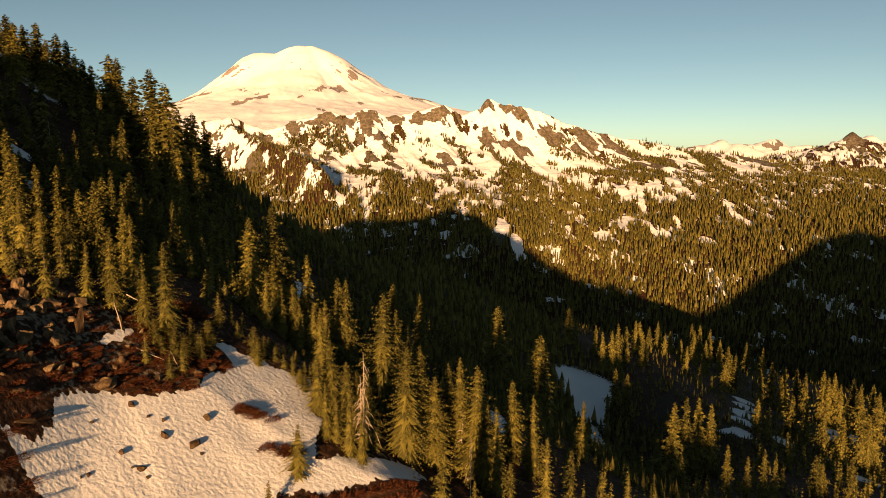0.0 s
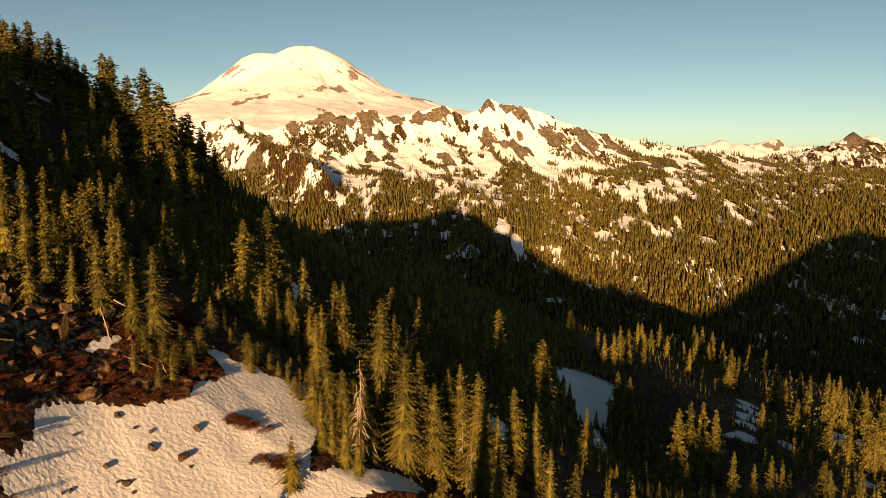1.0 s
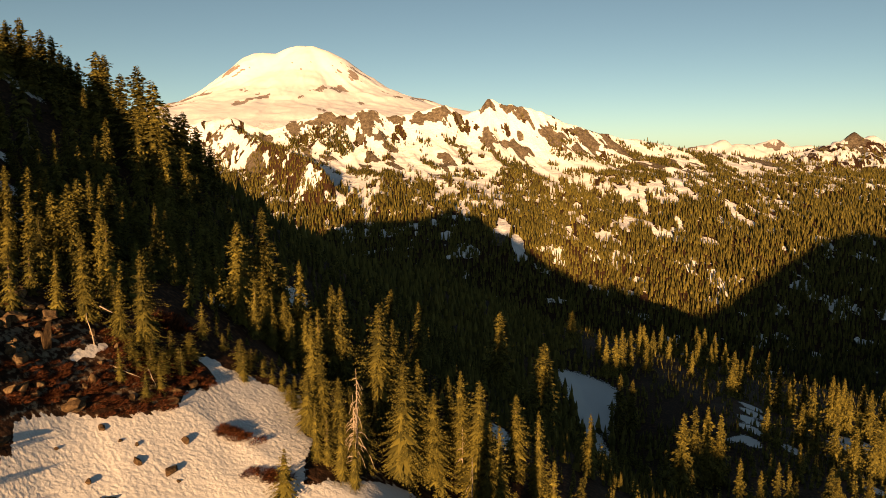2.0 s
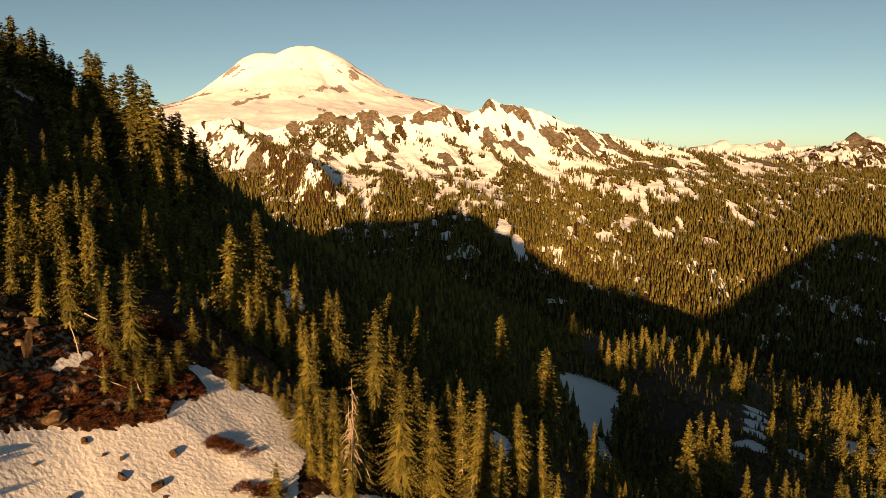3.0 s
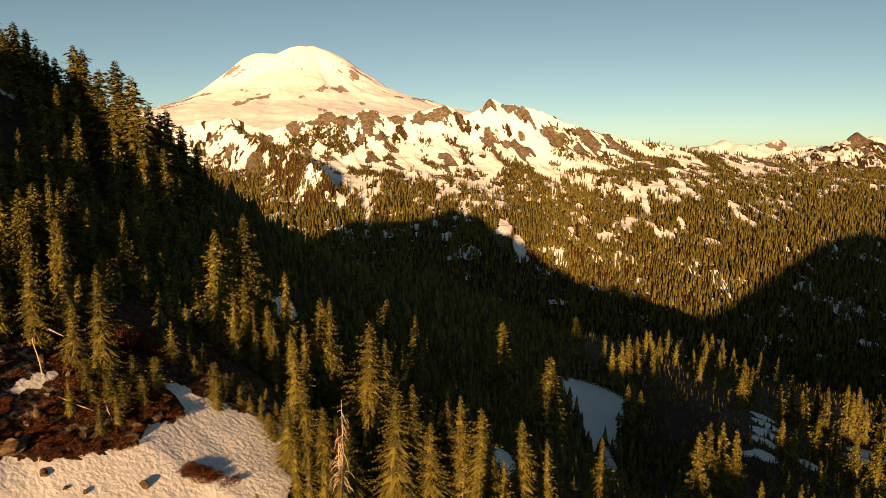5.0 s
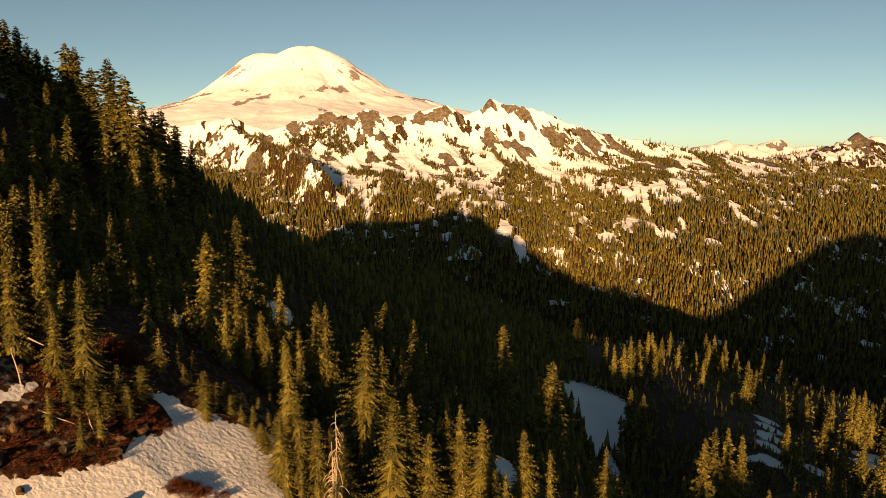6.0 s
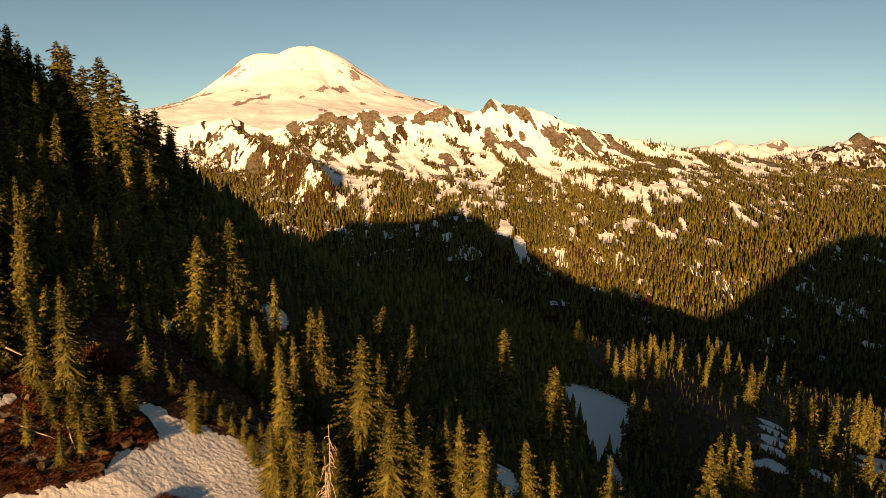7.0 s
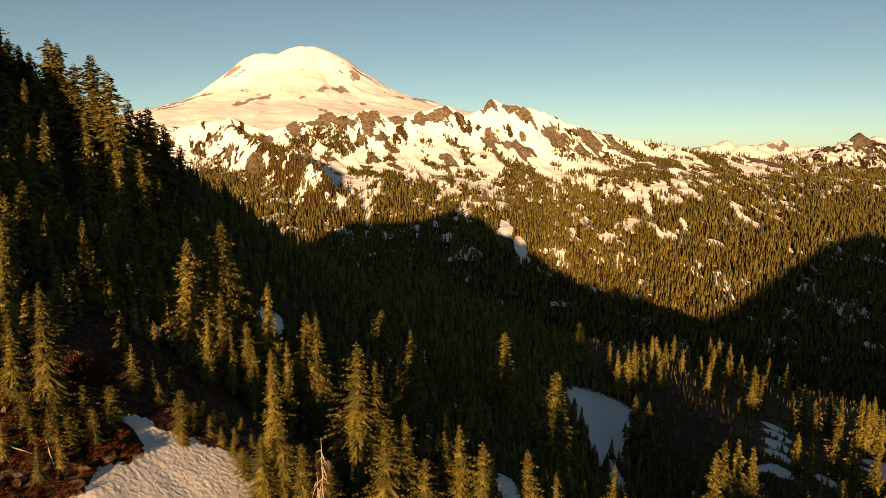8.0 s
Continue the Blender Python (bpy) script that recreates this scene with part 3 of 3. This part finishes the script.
RMID = [(84, 289, 12.6), (58.3, 247, 15.5), (65.8, 254, 17.4), (62.6, 250, 15.3), (70.7, 260, 15.4), (80.9, 284, 14), (78, 262, 10.9), (100.9, 318, 14.2), (98.7, 300, 10), (61, 270, 12.1), (107.6, 320, 11.1), (119.8, 326, 18.4), (123.9, 326, 18.5), (125.7, 318, 17.7), (126.4, 308, 14.7), (102.3, 290, 10.7), (97.9, 270, 11.1), (113, 290, 14.4), (51.5, 200, 18.2), (55.1, 200, 16.5), (91.5, 300, 10.7), (115.4, 310, 15.6)]
RFAR = [(108.9, 257, 17.3), (111, 255, 15.2), (105, 250, 10.8), (144, 320, 15.3), (151.2, 318, 14.1), (113.9, 240, 12.6), (118.2, 241, 17), (121.5, 240, 12.9), (125.6, 246, 15.6), (132, 250, 15.9), (130.1, 240, 16.3), (131.4, 231, 19.3), (132, 229, 17.5), (138.1, 236, 18.6), (141.9, 231, 18.4), (140.9, 225, 17.8), (145, 225, 18.8), (144.1, 220, 16.8), (134.6, 226, 16.1), (95.8, 250, 7.7), (96.2, 240, 5.3), (110.8, 258, 13.7)]
STANDS = {"firs on the skyline of the hill": SKYLINE, "firs on the hillside": SLOPE + SLOPE2, "firs beside the snow": CLUSTER,
          "firs below the snow": CENTRE, "firs on the near spur": RNEAR, "firs on the far spur": RMID + RFAR}
for group, rows in STANDS.items():
    for k, (x, y, h, *more) in enumerate(rows):
        kind = "young" if h < 6.2 else ("tall" if h > 13.5 else ("slim" if (k + int(x)) % 3 else "full"))
        wide = more[0] if more else (1.6 if y > 130 and x < 0 else (1.6 if rows is CLUSTER and y < 82 else (1.3 if y < 120 else 1.15)))
        if wide > 1.3 and h > 6.2:
            kind = "full"
        fir(kind, k + int(y), x, y, h, group, wide, (0.66 if y < 92 and x > -32 else (0.95 if y < 115 or wide > 1.65 else (1.35 if y < 175 else 2.0))))

# the belt of firs along the front of the hillside
brng = np.random.RandomState(31)
belt = [(x, y) for rows in STANDS.values() for x, y, *_ in rows]
for k in range(1200):
    front = k < 500
    x, y = (-60 + 23 * brng.rand(), 70 + 16 * brng.rand()) if front else (-82 + 44 * brng.rand(), 84 + 26 * brng.rand())
    if snow_field(x, y) > -0.3 or y < 72 + 0.35 * (x + 60) * (x > -60) or min(math.hypot(x - p, y - q) for p, q in belt) < (1.9 if front else 3.0):
        continue
    belt.append((x, y))
    h = 8 + 2.6 * brng.rand() if front else 4.8 + 2.4 * brng.rand()
    fir("full" if k % 3 else "slim", k, x, y, h, "firs on the hillside", 1.05 + 0.25 * brng.rand(), 1.35 if front else 2.0)

# low firs along the edge of the snow
BUSHES = [(-29.5, 70.5, 2.4), (-28.6, 71.5, 2.9), (-27.9, 72.6, 2.6), (-29, 73, 3.3), (-27, 74.5, 2.8), (-28.2, 75.5, 3.4), (-26.6, 76.2, 2.6), (-30.6, 71.8, 3.0), (-26.9, 77.4, 3.2),
          (-21.8, 82, 3.0), (-20.5, 82.3, 2.4), (-19.4, 82, 2.1), (-18.2, 81.5, 1.9), (-23, 82.3, 3.2), (-17.2, 80.6, 2.2), (-16.4, 79.5, 2.6)]
for k, (x, y, h) in enumerate(BUSHES):
    fir("young", k, x, y, 0.85 * h, "young firs at the edge of the snow", 2.7 + 0.6 * math.sin(k), 1.0)

# more of them on the upper side of the snow
krng = np.random.RandomState(17)
for k in range(28):
    x = -25.5 + 12 * krng.rand()
    y = float(np.interp(x, (-28, -24, -20.5, -17.5, -14), (79.5, 81.4, 82.2, 84, 84.5))) + 7 * krng.rand() ** 1.5
    fir("young", k, x, y, 0.9 + 1.2 * krng.rand(), "young firs at the edge of the snow", 1.9 + 0.7 * krng.rand(), 1.0)

# firs that fill the foot of the stand beside the snow
for k, (x, y, h) in enumerate(((-26.3, 97.5, 9), (-24.6, 99, 10.5), (-23, 97, 8), (-21.8, 99, 9.5), (-20.5, 97, 7.5), (-18.3, 96, 9), (-17, 98, 11))):
    fir("full" if k % 2 else "slim", k, x, y, h, "firs beside the snow", 1.3)


# ---------------------------------------------------------------- woods: what nobody could count


def scattered(rng, count, x0, x1, y0, y1, test, fan=True):
    """Random places in a stretch of the plan at which test is above a random number."""
    y = np.sqrt(rng.rand(count) * (y1 ** 2 - y0 ** 2) + y0 ** 2) if fan else y0 + rng.rand(count) * (y1 - y0)
    x = (x0 + rng.rand(count) * (x1 - x0)) * (y if fan else 1)
    z = height(x, y)
    keep = test(x, y, z) > rng.rand(count)
    return x[keep], y[keep], z[keep]


def woods(name, rng, x, y, z, h, width, label, sides=6, tiers=2):
    """Many small conifers in one mesh: ragged cones set one over another."""
    n = len(x)
    V, T = [], []
    base = 0
    turn = rng.rand(n, 1) * 6.283
    off = rng.normal(size=(n, 2)) * 0.02
    for k in range(tiers):
        z0, z1 = k / tiers * 0.85, (1.0 if k == tiers - 1 else (k + 1.55) / tiers)
        r = width * h * (1 - k / tiers * 0.85) * (0.85 + 0.3 * rng.rand(n))
        a = turn + k * 0.5 + np.arange(sides)[None] * 6.283 / sides
        rr = r[:, None] * (0.55 + 0.75 * rng.rand(n, sides))
        ring = np.stack([x[:, None] + rr * np.cos(a), y[:, None] + rr * np.sin(a),
                         z[:, None] + h[:, None] * (z0 + 0.10 * rng.rand(n, sides)) - 0.3], -1)
        tip = np.stack([x + off[:, 0] * h, y + off[:, 1] * h, z + h * z1], -1)[:, None]
        V.append(np.concatenate([ring, tip], 1).reshape(-1, 3))
        i = base + np.arange(n)[:, None] * (sides + 1)
        s = np.arange(sides)[None]
        T.append(np.stack([i + s, i + (s + 1) % sides, i + sides + 0 * s], -1).reshape(-1, 3))
        base += n * (sides + 1)
    return tagged(new(name, mesh_of(name, np.concatenate(V), np.concatenate(T), FAR_FIR)), label, "conifer forest", kind="stuff")


def sprays(name, rng, x, y, z, h, models, label):
    """Dark firs between the ones that can be told apart, in one mesh of needle sprays."""
    V, T, base = [], [], 0
    for k in range(len(x)):
        v, t = models[k % len(models)]
        a, s = rng.rand() * 6.283, h[k]
        w = s * (0.85 + 0.4 * rng.rand())
        V.append(np.stack([(v[:, 0] * math.cos(a) - v[:, 1] * math.sin(a)) * w + x[k], (v[:, 0] * math.sin(a) + v[:, 1] * math.cos(a)) * w + y[k], v[:, 2] * s + z[k]], -1))
        T.append(t + base)
        base += len(v)
    return tagged(new(name, mesh_of(name, np.concatenate(V), np.concatenate(T), FIR)), label, "conifer forest", kind="stuff")


rng = np.random.RandomState(5)
x, y, z = scattered(rng, 60000, -0.68, 0.72, 880, 1895, lambda x, y, z: 1.5 * forest_field(x, y, z))
woods("far_forest", rng, x, y, z, 8 + 10 * rng.rand(len(x)) * ease(40, -140, z), 0.145, "distant sunlit conifer forest on the far valley side", 5)
trng = np.random.RandomState(77)
x, y, z = scattered(trng, 30000, -0.36, 0.42, 1480, 1885, lambda x, y, z: 0.9 * ease(0.1, 0.3, fractal(x + 0.5 * y, y * 0.45, 40, 4, 48) - 0.6 * ease(0.15, 0.4, open_snow(x, y)) * ease(0.35, 0.2, fractal(x, y, 60, 3, 49))) * ease(-75, -45, z) * ease(75, 45, z) * (forest_field(x, y, z) < 0.6) * (patches(x, y, ROCKS) < 0.2))
woods("treeline_clumps", trng, x, y, z, 7 + 5 * trng.rand(len(x)), 0.2, "dark clumps of conifers scattered over the snowy benches", 5)
x, y, z = scattered(rng, 10000, 0.25, 0.72, 1890, 2900, lambda x, y, z: 1.4 * (1.2 * fractal(x, y, 130, 4, 46) + 0.35) * ease(40, -10, z))
woods("distant_forest", rng, x, y, z, 7 + 8 * rng.rand(len(x)), 0.18, "distant dark conifers below a rocky crag")
x, y, z = scattered(rng, 10000, -0.5, 0.72, 340, 900, lambda x, y, z: 0.9 + 0 * x)
woods("valley_forest", rng, x, y, z, (9 + 8 * rng.rand(len(x))) * (0.4 + 0.6 * np.maximum(ease(380, 560, y), ease(0.2, 0.1, x / y))), 0.16, "dark conifer forest in the shaded valley", 5, 2)
crng = np.random.RandomState(9)
small = []
for k in range(5):
    v, t = crown_arrays(crng, 10, 2.1, 8, 3, 0.03, 0.1, 4.0, 0.8)
    small.append((v / 10, t))
dense = []
for k in range(6):
    v, t = crown_arrays(crng, 10, 1.9 + 0.15 * k, 17, 3, 0.02, 0.1, 4.2, 0.9)
    dense.append((v / 10, t))
x, y, z = scattered(rng, 1700, -150, -24, 80, 270, lambda x, y, z: (snow_field(x, y) < -0.25) * (hill_crop(x, y) > 1.2) * np.where(y < 160, 0.62, 0.4), False)
sprays("hillside_forest", rng, x, y, z, hill_crop(x, y) * (0.55 + 0.45 * rng.rand(len(x))), dense, "dense dark conifer forest on the shaded hillside")
x, y, z = scattered(rng, 330, -50, -26.5, 81, 130, lambda x, y, z: (snow_field(x, y) < -0.25) * ((x < -34) | (y > 93)), False)
sprays("hollow_thicket", rng, x, y, z, 2.2 + 2.6 * rng.rand(len(x)), dense, "dark young conifers crowding the shaded hollow")
x, y, z = scattered(rng, 3000, -240, -20, 260, 520, lambda x, y, z: (x < -0.1 * y) * 0.9, False)
woods("hill_forest", rng, x, y, z, 8 + 8 * rng.rand(len(x)), 0.17, "dark conifer forest on the back of the hill", 7, 4)
x, y, z = scattered(rng, 800, -45, 110, 88, 190, lambda x, y, z: (snow_field(x, y) < 0.2) * (x > -0.25 * y) * (x < 0.72 * y) * 0.85, False)
sprays("spur_forest", rng, x, y, z, 2.5 + 3 * rng.rand(len(x)), small, "dark conifer forest on the shaded spur")
x, y, z = scattered(rng, 420, -44, 4, 92, 185, lambda x, y, z: (snow_field(x, y) < -0.2) * 0.9, False)
sprays("hollow_forest", rng, x, y, z, 2 + 2.5 * rng.rand(len(x)), small, "dark young conifers in the shaded hollow")
x, y, z = scattered(rng, 480, -8, 100, 92, 150, lambda x, y, z: (snow_field(x, y) < 0.25) * (x < 0.72 * y) * 0.9, False)
sprays("spur_saplings", rng, x, y, z, 1.2 + 2.0 * rng.rand(len(x)), small, "dark young conifers on the near spur")
x, y, z = scattered(rng, 2200, -8, 130, 150, 200, lambda x, y, z: (snow_field(x, y) < 0.25) * (x < 0.72 * y) * 0.9, False)
woods("young_forest", rng, x, y, z, 1.0 + 1.6 * rng.rand(len(x)), 0.17, "dark young conifers on the shaded spur", 7, 4)
x, y, z = scattered(rng, 3200, -48, 40, 106, 200, lambda x, y, z: (snow_field(x, y) < -0.1) * 0.9, False)
woods("undergrowth", rng, x, y, z, 1.2 + 2.2 * rng.rand(len(x)), 0.24, "dark low conifers on the shaded slope", 5, 2)
x, y, z = scattered(rng, 9500, -100, 260, 180, 430, lambda x, y, z: (snow_field(x, y) < 0.2) * (x > -0.3 * y) * (x < 0.72 * y) * 0.85, False)
woods("slope_forest", rng, x, y, z, (1.4 + 1.5 * rng.rand(len(x))) * (1 + 1.6 * ease(75, 35, x)), 0.2, "dark conifer forest on the shaded valley slope", 6, 3)

# ---------------------------------------------------------------- stones, shrubs and dead wood of the foreground


def stone_mesh(seed, mat):
    """A broken block with flat faces and worn edges."""
    rng = np.random.RandomState(seed)
    bm = bmesh.new()
    bmesh.ops.create_icosphere(bm, subdivisions=3, radius=1.15)
    planes = [(Vector(rng.normal(size=3)).normalized(), 0.40 + 0.4 * rng.rand()) for _ in range(15)]
    for v in bm.verts:
        for n, d in planes:
            over = v.co.dot(n) - d
            if over > 0:
                v.co -= n * over
        v.co *= 1 + 0.10 * noise.noise(v.co * 2.3 + Vector((seed, 0, 0))) + 0.05 * noise.noise(v.co * 7 + Vector((seed, 3, 0)))
    me = bpy.data.meshes.new("boulder")
    bm.to_mesh(me)
    bm.free()
    me.materials.append(mat)
    return me


STONES = [stone_mesh(s, STONE) for s in range(7)]
DARK_STONES = [stone_mesh(s + 20, DARK_STONE) for s in range(7)]


def boulder(k, x, y, wide, tall, turn, label, group="", sink=0.3, lean=0.0, meshes=STONES):
    ob = new("boulder", meshes[k % 7])
    z = float(height(x, y))
    ob.matrix_basis = pose(x, y, z + tall * (0.5 - sink), lean, lean * 0.5, turn) @ Matrix.Diagonal((wide * 0.5, wide * 0.38, tall * 0.55, 1))
    return tagged(ob, label, "boulder", group)


# stones that lie on the snow: x, y, width, height
ON_SNOW = ((-26.1, 62, 1.0, 1.4), (-23.7, 63.1, 1.7, 1.3), (-29.4, 63, 1.1, 0.9), (-23.7, 66.5, 0.8, 1.0), (-26.7, 63.4, 0.5, 0.6), (-27.9, 62.9, 0.8, 0.35), (-28.4, 58.2, 1.0, 0.7),
           (-26.6, 58, 1.2, 0.8), (-29.6, 54.8, 0.6, 0.6), (-22.9, 62.8, 0.6, 0.4), (-31.2, 58.9, 0.4, 0.35), (-25.9, 57.6, 0.5, 0.4), (-29.9, 54.2, 0.4, 0.4), (-27.2, 57.6, 0.5, 0.3))
for k, (x, y, w, h) in enumerate(ON_SNOW):
    boulder(k, x, y, w, 0.75 * h, 57 * k, "small brown stone lying on the snow" if w < 0.9 else "brown boulder standing out of the snow", "stones on the snow", 0.35, 0, DARK_STONES)
# big blocks along the foot of the talus
for k, (x, y, w, h) in enumerate(((-32, 62.6, 2.4, 1.5), (-33.6, 56, 2.2, 0.4), (-34.2, 54, 2.4, 0.45), (-35.4, 55.6, 2.4, 0.6), (-35.6, 66.3, 1.5, 3.2), (-26.2, 71, 1.8, 1.0), (-25.2, 73.2, 2.0, 1.2), (-24.9, 75, 1.6, 1.0),
                                  (-25.9, 69.4, 1.3, 0.7), (-28.6, 67.2, 0.9, 0.8), (-38.2, 57.2, 2.6, 2.2), (-37.4, 55.2, 2.0, 2.0), (-39.6, 58.5, 3.2, 2.6), (-36.4, 58.9, 1.3, 1.8))):
    boulder(k + 2, x, y, w, h, 71 * k, "large lichened brown boulder at the edge of the snow", "boulders of the talus", 0.3, 8 * math.sin(k), STONES if x < -36 else DARK_STONES)
# the talus itself
rng = np.random.RandomState(12)
for k in range(420):
    y = 51 + 21 * rng.rand()
    x = -31.5 - 0.25 * max(0, 60 - y) - 15 * rng.rand()
    if snow_field(x, y) > -0.4 or (abs(x + 34) < 2 and 63 < y < 71) or (y < 55 and x > -39) or (y < 59 and x > -36.5):
        continue
    s = 0.4 + 1.25 * rng.rand() ** 2
    boulder(k, x, y, s * (0.9 + 0.7 * rng.rand()), s * (0.6 + 0.7 * rng.rand()), 360 * rng.rand(), "angular brown stone in the talus slope", "boulders of the talus", 0.25, 60 * (rng.rand() - 0.5))


def shrub_mesh(seed, twigs=330):
    """A low mound of thin bare twigs."""
    rng = np.random.RandomState(seed)
    V, T = [], []
    for k in range(twigs):
        a, r = 6.283 * rng.rand(), 0.75 * math.sqrt(rng.rand())
        root = np.array((r * math.cos(a), r * math.sin(a), 0.30 * (1 - r) * rng.rand()))
        out = np.array((math.cos(a) * (0.2 + r) + rng.normal() * 0.35, math.sin(a) * (0.2 + r) + rng.normal() * 0.35, 0.55 + 0.5 * rng.rand()))
        out = out / np.linalg.norm(out) * (0.28 + 0.3 * rng.rand())
        side = np.cross(out, rng.normal(size=3))
        side = side / np.linalg.norm(side) * (0.010 + 0.013 * rng.rand())
        bend = np.array((0, 0, -0.08 * rng.rand()))
        i = len(V)
        V += [root - side, root + out * 0.5 + side * 1.8, root + out * 0.55 - side * 1.2, root + out + bend]
        T += [(i, i + 1, i + 2), (i + 1, i + 3, i + 2)]
    return mesh_of("shrub", np.array(V), np.array(T), SHRUB)


SHRUBS = [shrub_mesh(s) for s in range(4)]


def shrub(k, x, y, wide, tall, label="low red-brown leafless shrub on the slope"):
    ob = new("shrub", SHRUBS[k % 4])
    ob.matrix_basis = pose(x, y, float(height(x, y)) - 0.1, 0, 0, 67 * k) @ Matrix.Diagonal((wide, wide, tall, 1))
    return tagged(ob, label, "shrub", "red-brown shrubs")


rng = np.random.RandomState(21)
for k in range(230):
    x, y = -36 + 12 * rng.rand(), 62 + 14 * rng.rand()
    if not -3.2 < snow_field(x, y) < -0.15 or (abs(x + 34) < 1.4 and 65 < y < 71):
        continue
    shrub(k, x, y, 0.8 + 0.5 * rng.rand(), 0.45 + 0.4 * rng.rand())
for k in range(90):
    y = 51 + 18 * rng.rand()
    x = -31.5 - 0.25 * max(0, 60 - y) - 13 * rng.rand()
    if snow_field(x, y) < -0.4:
        shrub(k, x, y, 0.8 + 0.6 * rng.rand(), 0.5 + 0.45 * rng.rand(), "rusty leafless shrub among the stones of the talus")
for k in range(30):
    f = rng.rand()
    x, y = (-21.8 + 3.4 * f, 70.0 + 1.4 * f) if k % 2 else (-18.6 + 3.4 * f, 67.1 + 1.5 * f)
    shrub(k, x, y + 0.9 * (rng.rand() - 0.5), 0.9 + 0.4 * rng.rand(), 0.75, "dark red-brown shrub melting out of the snow")
for k, (x, y, w) in enumerate(((-33.4, 51.4, 1.5), (-34.6, 51.8, 1.6), (-32.4, 50.2, 1.6), (-33.8, 49.8, 1.7), (-31.9, 49, 1.4), (-29.6, 50.6, 1.2), (-30.6, 50.2, 1.0))):
    shrub(k, x, y, w, 0.3, "dark red-brown shrub melting out of the snow")
for k, (dx, dy, w, h) in enumerate(((0, 0, 1.7, 2.6), (1.0, 0.4, 1.4, 2.1), (-0.9, 0.3, 1.3, 1.9), (0.3, 1.0, 1.5, 2.3), (1.7, 0.9, 1.0, 1.4))):
    shrub(k, -30.6 + dx, 80.2 + dy, w, h, "tall golden-brown leafless bush on the slope")
for k in range(26):
    x = -14.5 + 11 * k / 25
    shrub(k, x, 64.6 + 0.78 * (x + 13) - 0.9 - 1.6 * (k % 3), 1.3, 1.0, "red-brown shrub below the strip of snow")


def limb_mesh(name, points, r0, r1, sides=6):
    """A tapering round stick along a line of points."""
    V, T = [], []
    n = len(points)
    for k, p in enumerate(points):
        d = (Vector(points[min(k + 1, n - 1)]) - Vector(points[max(k - 1, 0)])).normalized()
        u = d.orthogonal().normalized()
        w = d.cross(u)
        r = r0 + (r1 - r0) * k / (n - 1)
        for s in range(sides):
            a = 6.283 * s / sides
            V.append(tuple(Vector(p) + (u * math.cos(a) + w * math.sin(a)) * r))
    for k in range(n - 1):
        for s in range(sides):
            a, b = k * sides + s, k * sides + (s + 1) % sides
            T += [(a, b, b + sides), (a, b + sides, a + sides)]
    return mesh_of(name, np.array(V), np.array(T), DEAD)


def dead_log(x, y, dx, dy, dz, r, label, lift=0.25):
    """A bleached pole from a place on the ground, reaching dx, dy, dz away."""
    rng = np.random.RandomState(int(abs(x * 10 + y)))
    pts = [(dx * f + 0.03 * rng.normal() * (0 < f < 1), dy * f + 0.03 * rng.normal() * (0 < f < 1), dz * f) for f in (0, 0.3, 0.6, 0.85, 1)]
    ob = new("dead_log", limb_mesh("dead_log", pts, r, r * 0.35))
    ob.matrix_basis = pose(x, y, float(height(x, y)) + lift)
    return tagged(ob, label, "log")


def slope_to(x, y, dx, dy):
    return float(height(x + dx, y + dy) - height(x, y))


for x, y, dx, dy in ((-31.2, 68.6, 2.6, 0.6), (-28.8, 71.2, 1.5, -1.8)):
    dead_log(x, y, dx, dy, slope_to(x, y, dx, dy) + 0.2, 0.07, "thin bleached log fallen across the shrubs", 0.55)
dead_log(-33.3, 70.2, -0.8, 0.4, 3.0, 0.07, "bleached dead pole leaning over the slope", 0)
dead_log(-33.2, 71.5, 1.1, 0.2, -0.7, 0.08, "broken bleached pole propped on the slope", 3.4)


def dead_tree(x, y, h, label, seed, boughs=26, low=0.25):
    """A bare grey snag: a tapered trunk with drooping, broken boughs."""
    rng = np.random.RandomState(seed)
    ob = new("dead_tree")
    ob.matrix_basis = pose(x, y, float(height(x, y)))
    part("trunk", limb_mesh("trunk", [(0.1 * math.sin(3 * f) * f, 0.05 * f, -0.5 + f * (h + 0.5)) for f in np.linspace(0, 1, 9)], 0.011 * h, 0.02), ob)
    for k in range(boughs):
        f = low + (0.93 - low) * (k + rng.rand()) / boughs
        a = 6.283 * rng.rand()
        reach = (0.35 + 0.9 * rng.rand()) * (1.25 - f) * 0.15 * h
        drop = reach * (0.5 + 1.1 * rng.rand())
        pts = [(0.1 * math.sin(3 * f) * f + reach * t ** 0.8 * math.cos(a), 0.05 * f + reach * t ** 0.8 * math.sin(a), f * h - drop * t ** 2) for t in (0, 0.35, 0.7, 1)]
        part("limb", limb_mesh("limb", pts, 0.05 + 0.03 * (1 - f), 0.012, 5), ob)
    return tagged(ob, label, "dead tree")


dead_tree(-8.6, 72.3, 12.2, "bleached dead snag with drooping bare boughs", 3, 44)
dead_tree(-8.95, 72.2, 9.4, "slender bleached snag beside a taller one", 4, 26)
dead_tree(3.2, 76, 7.5, "pale dead trunk between the firs", 6, 10)
dead_tree(2.4, 85, 7.0, "thin pale dead trunk between the firs", 7, 8)
dead_tree(-61.5, 110, 5.5, "short bleached snag on the hillside", 8, 12)
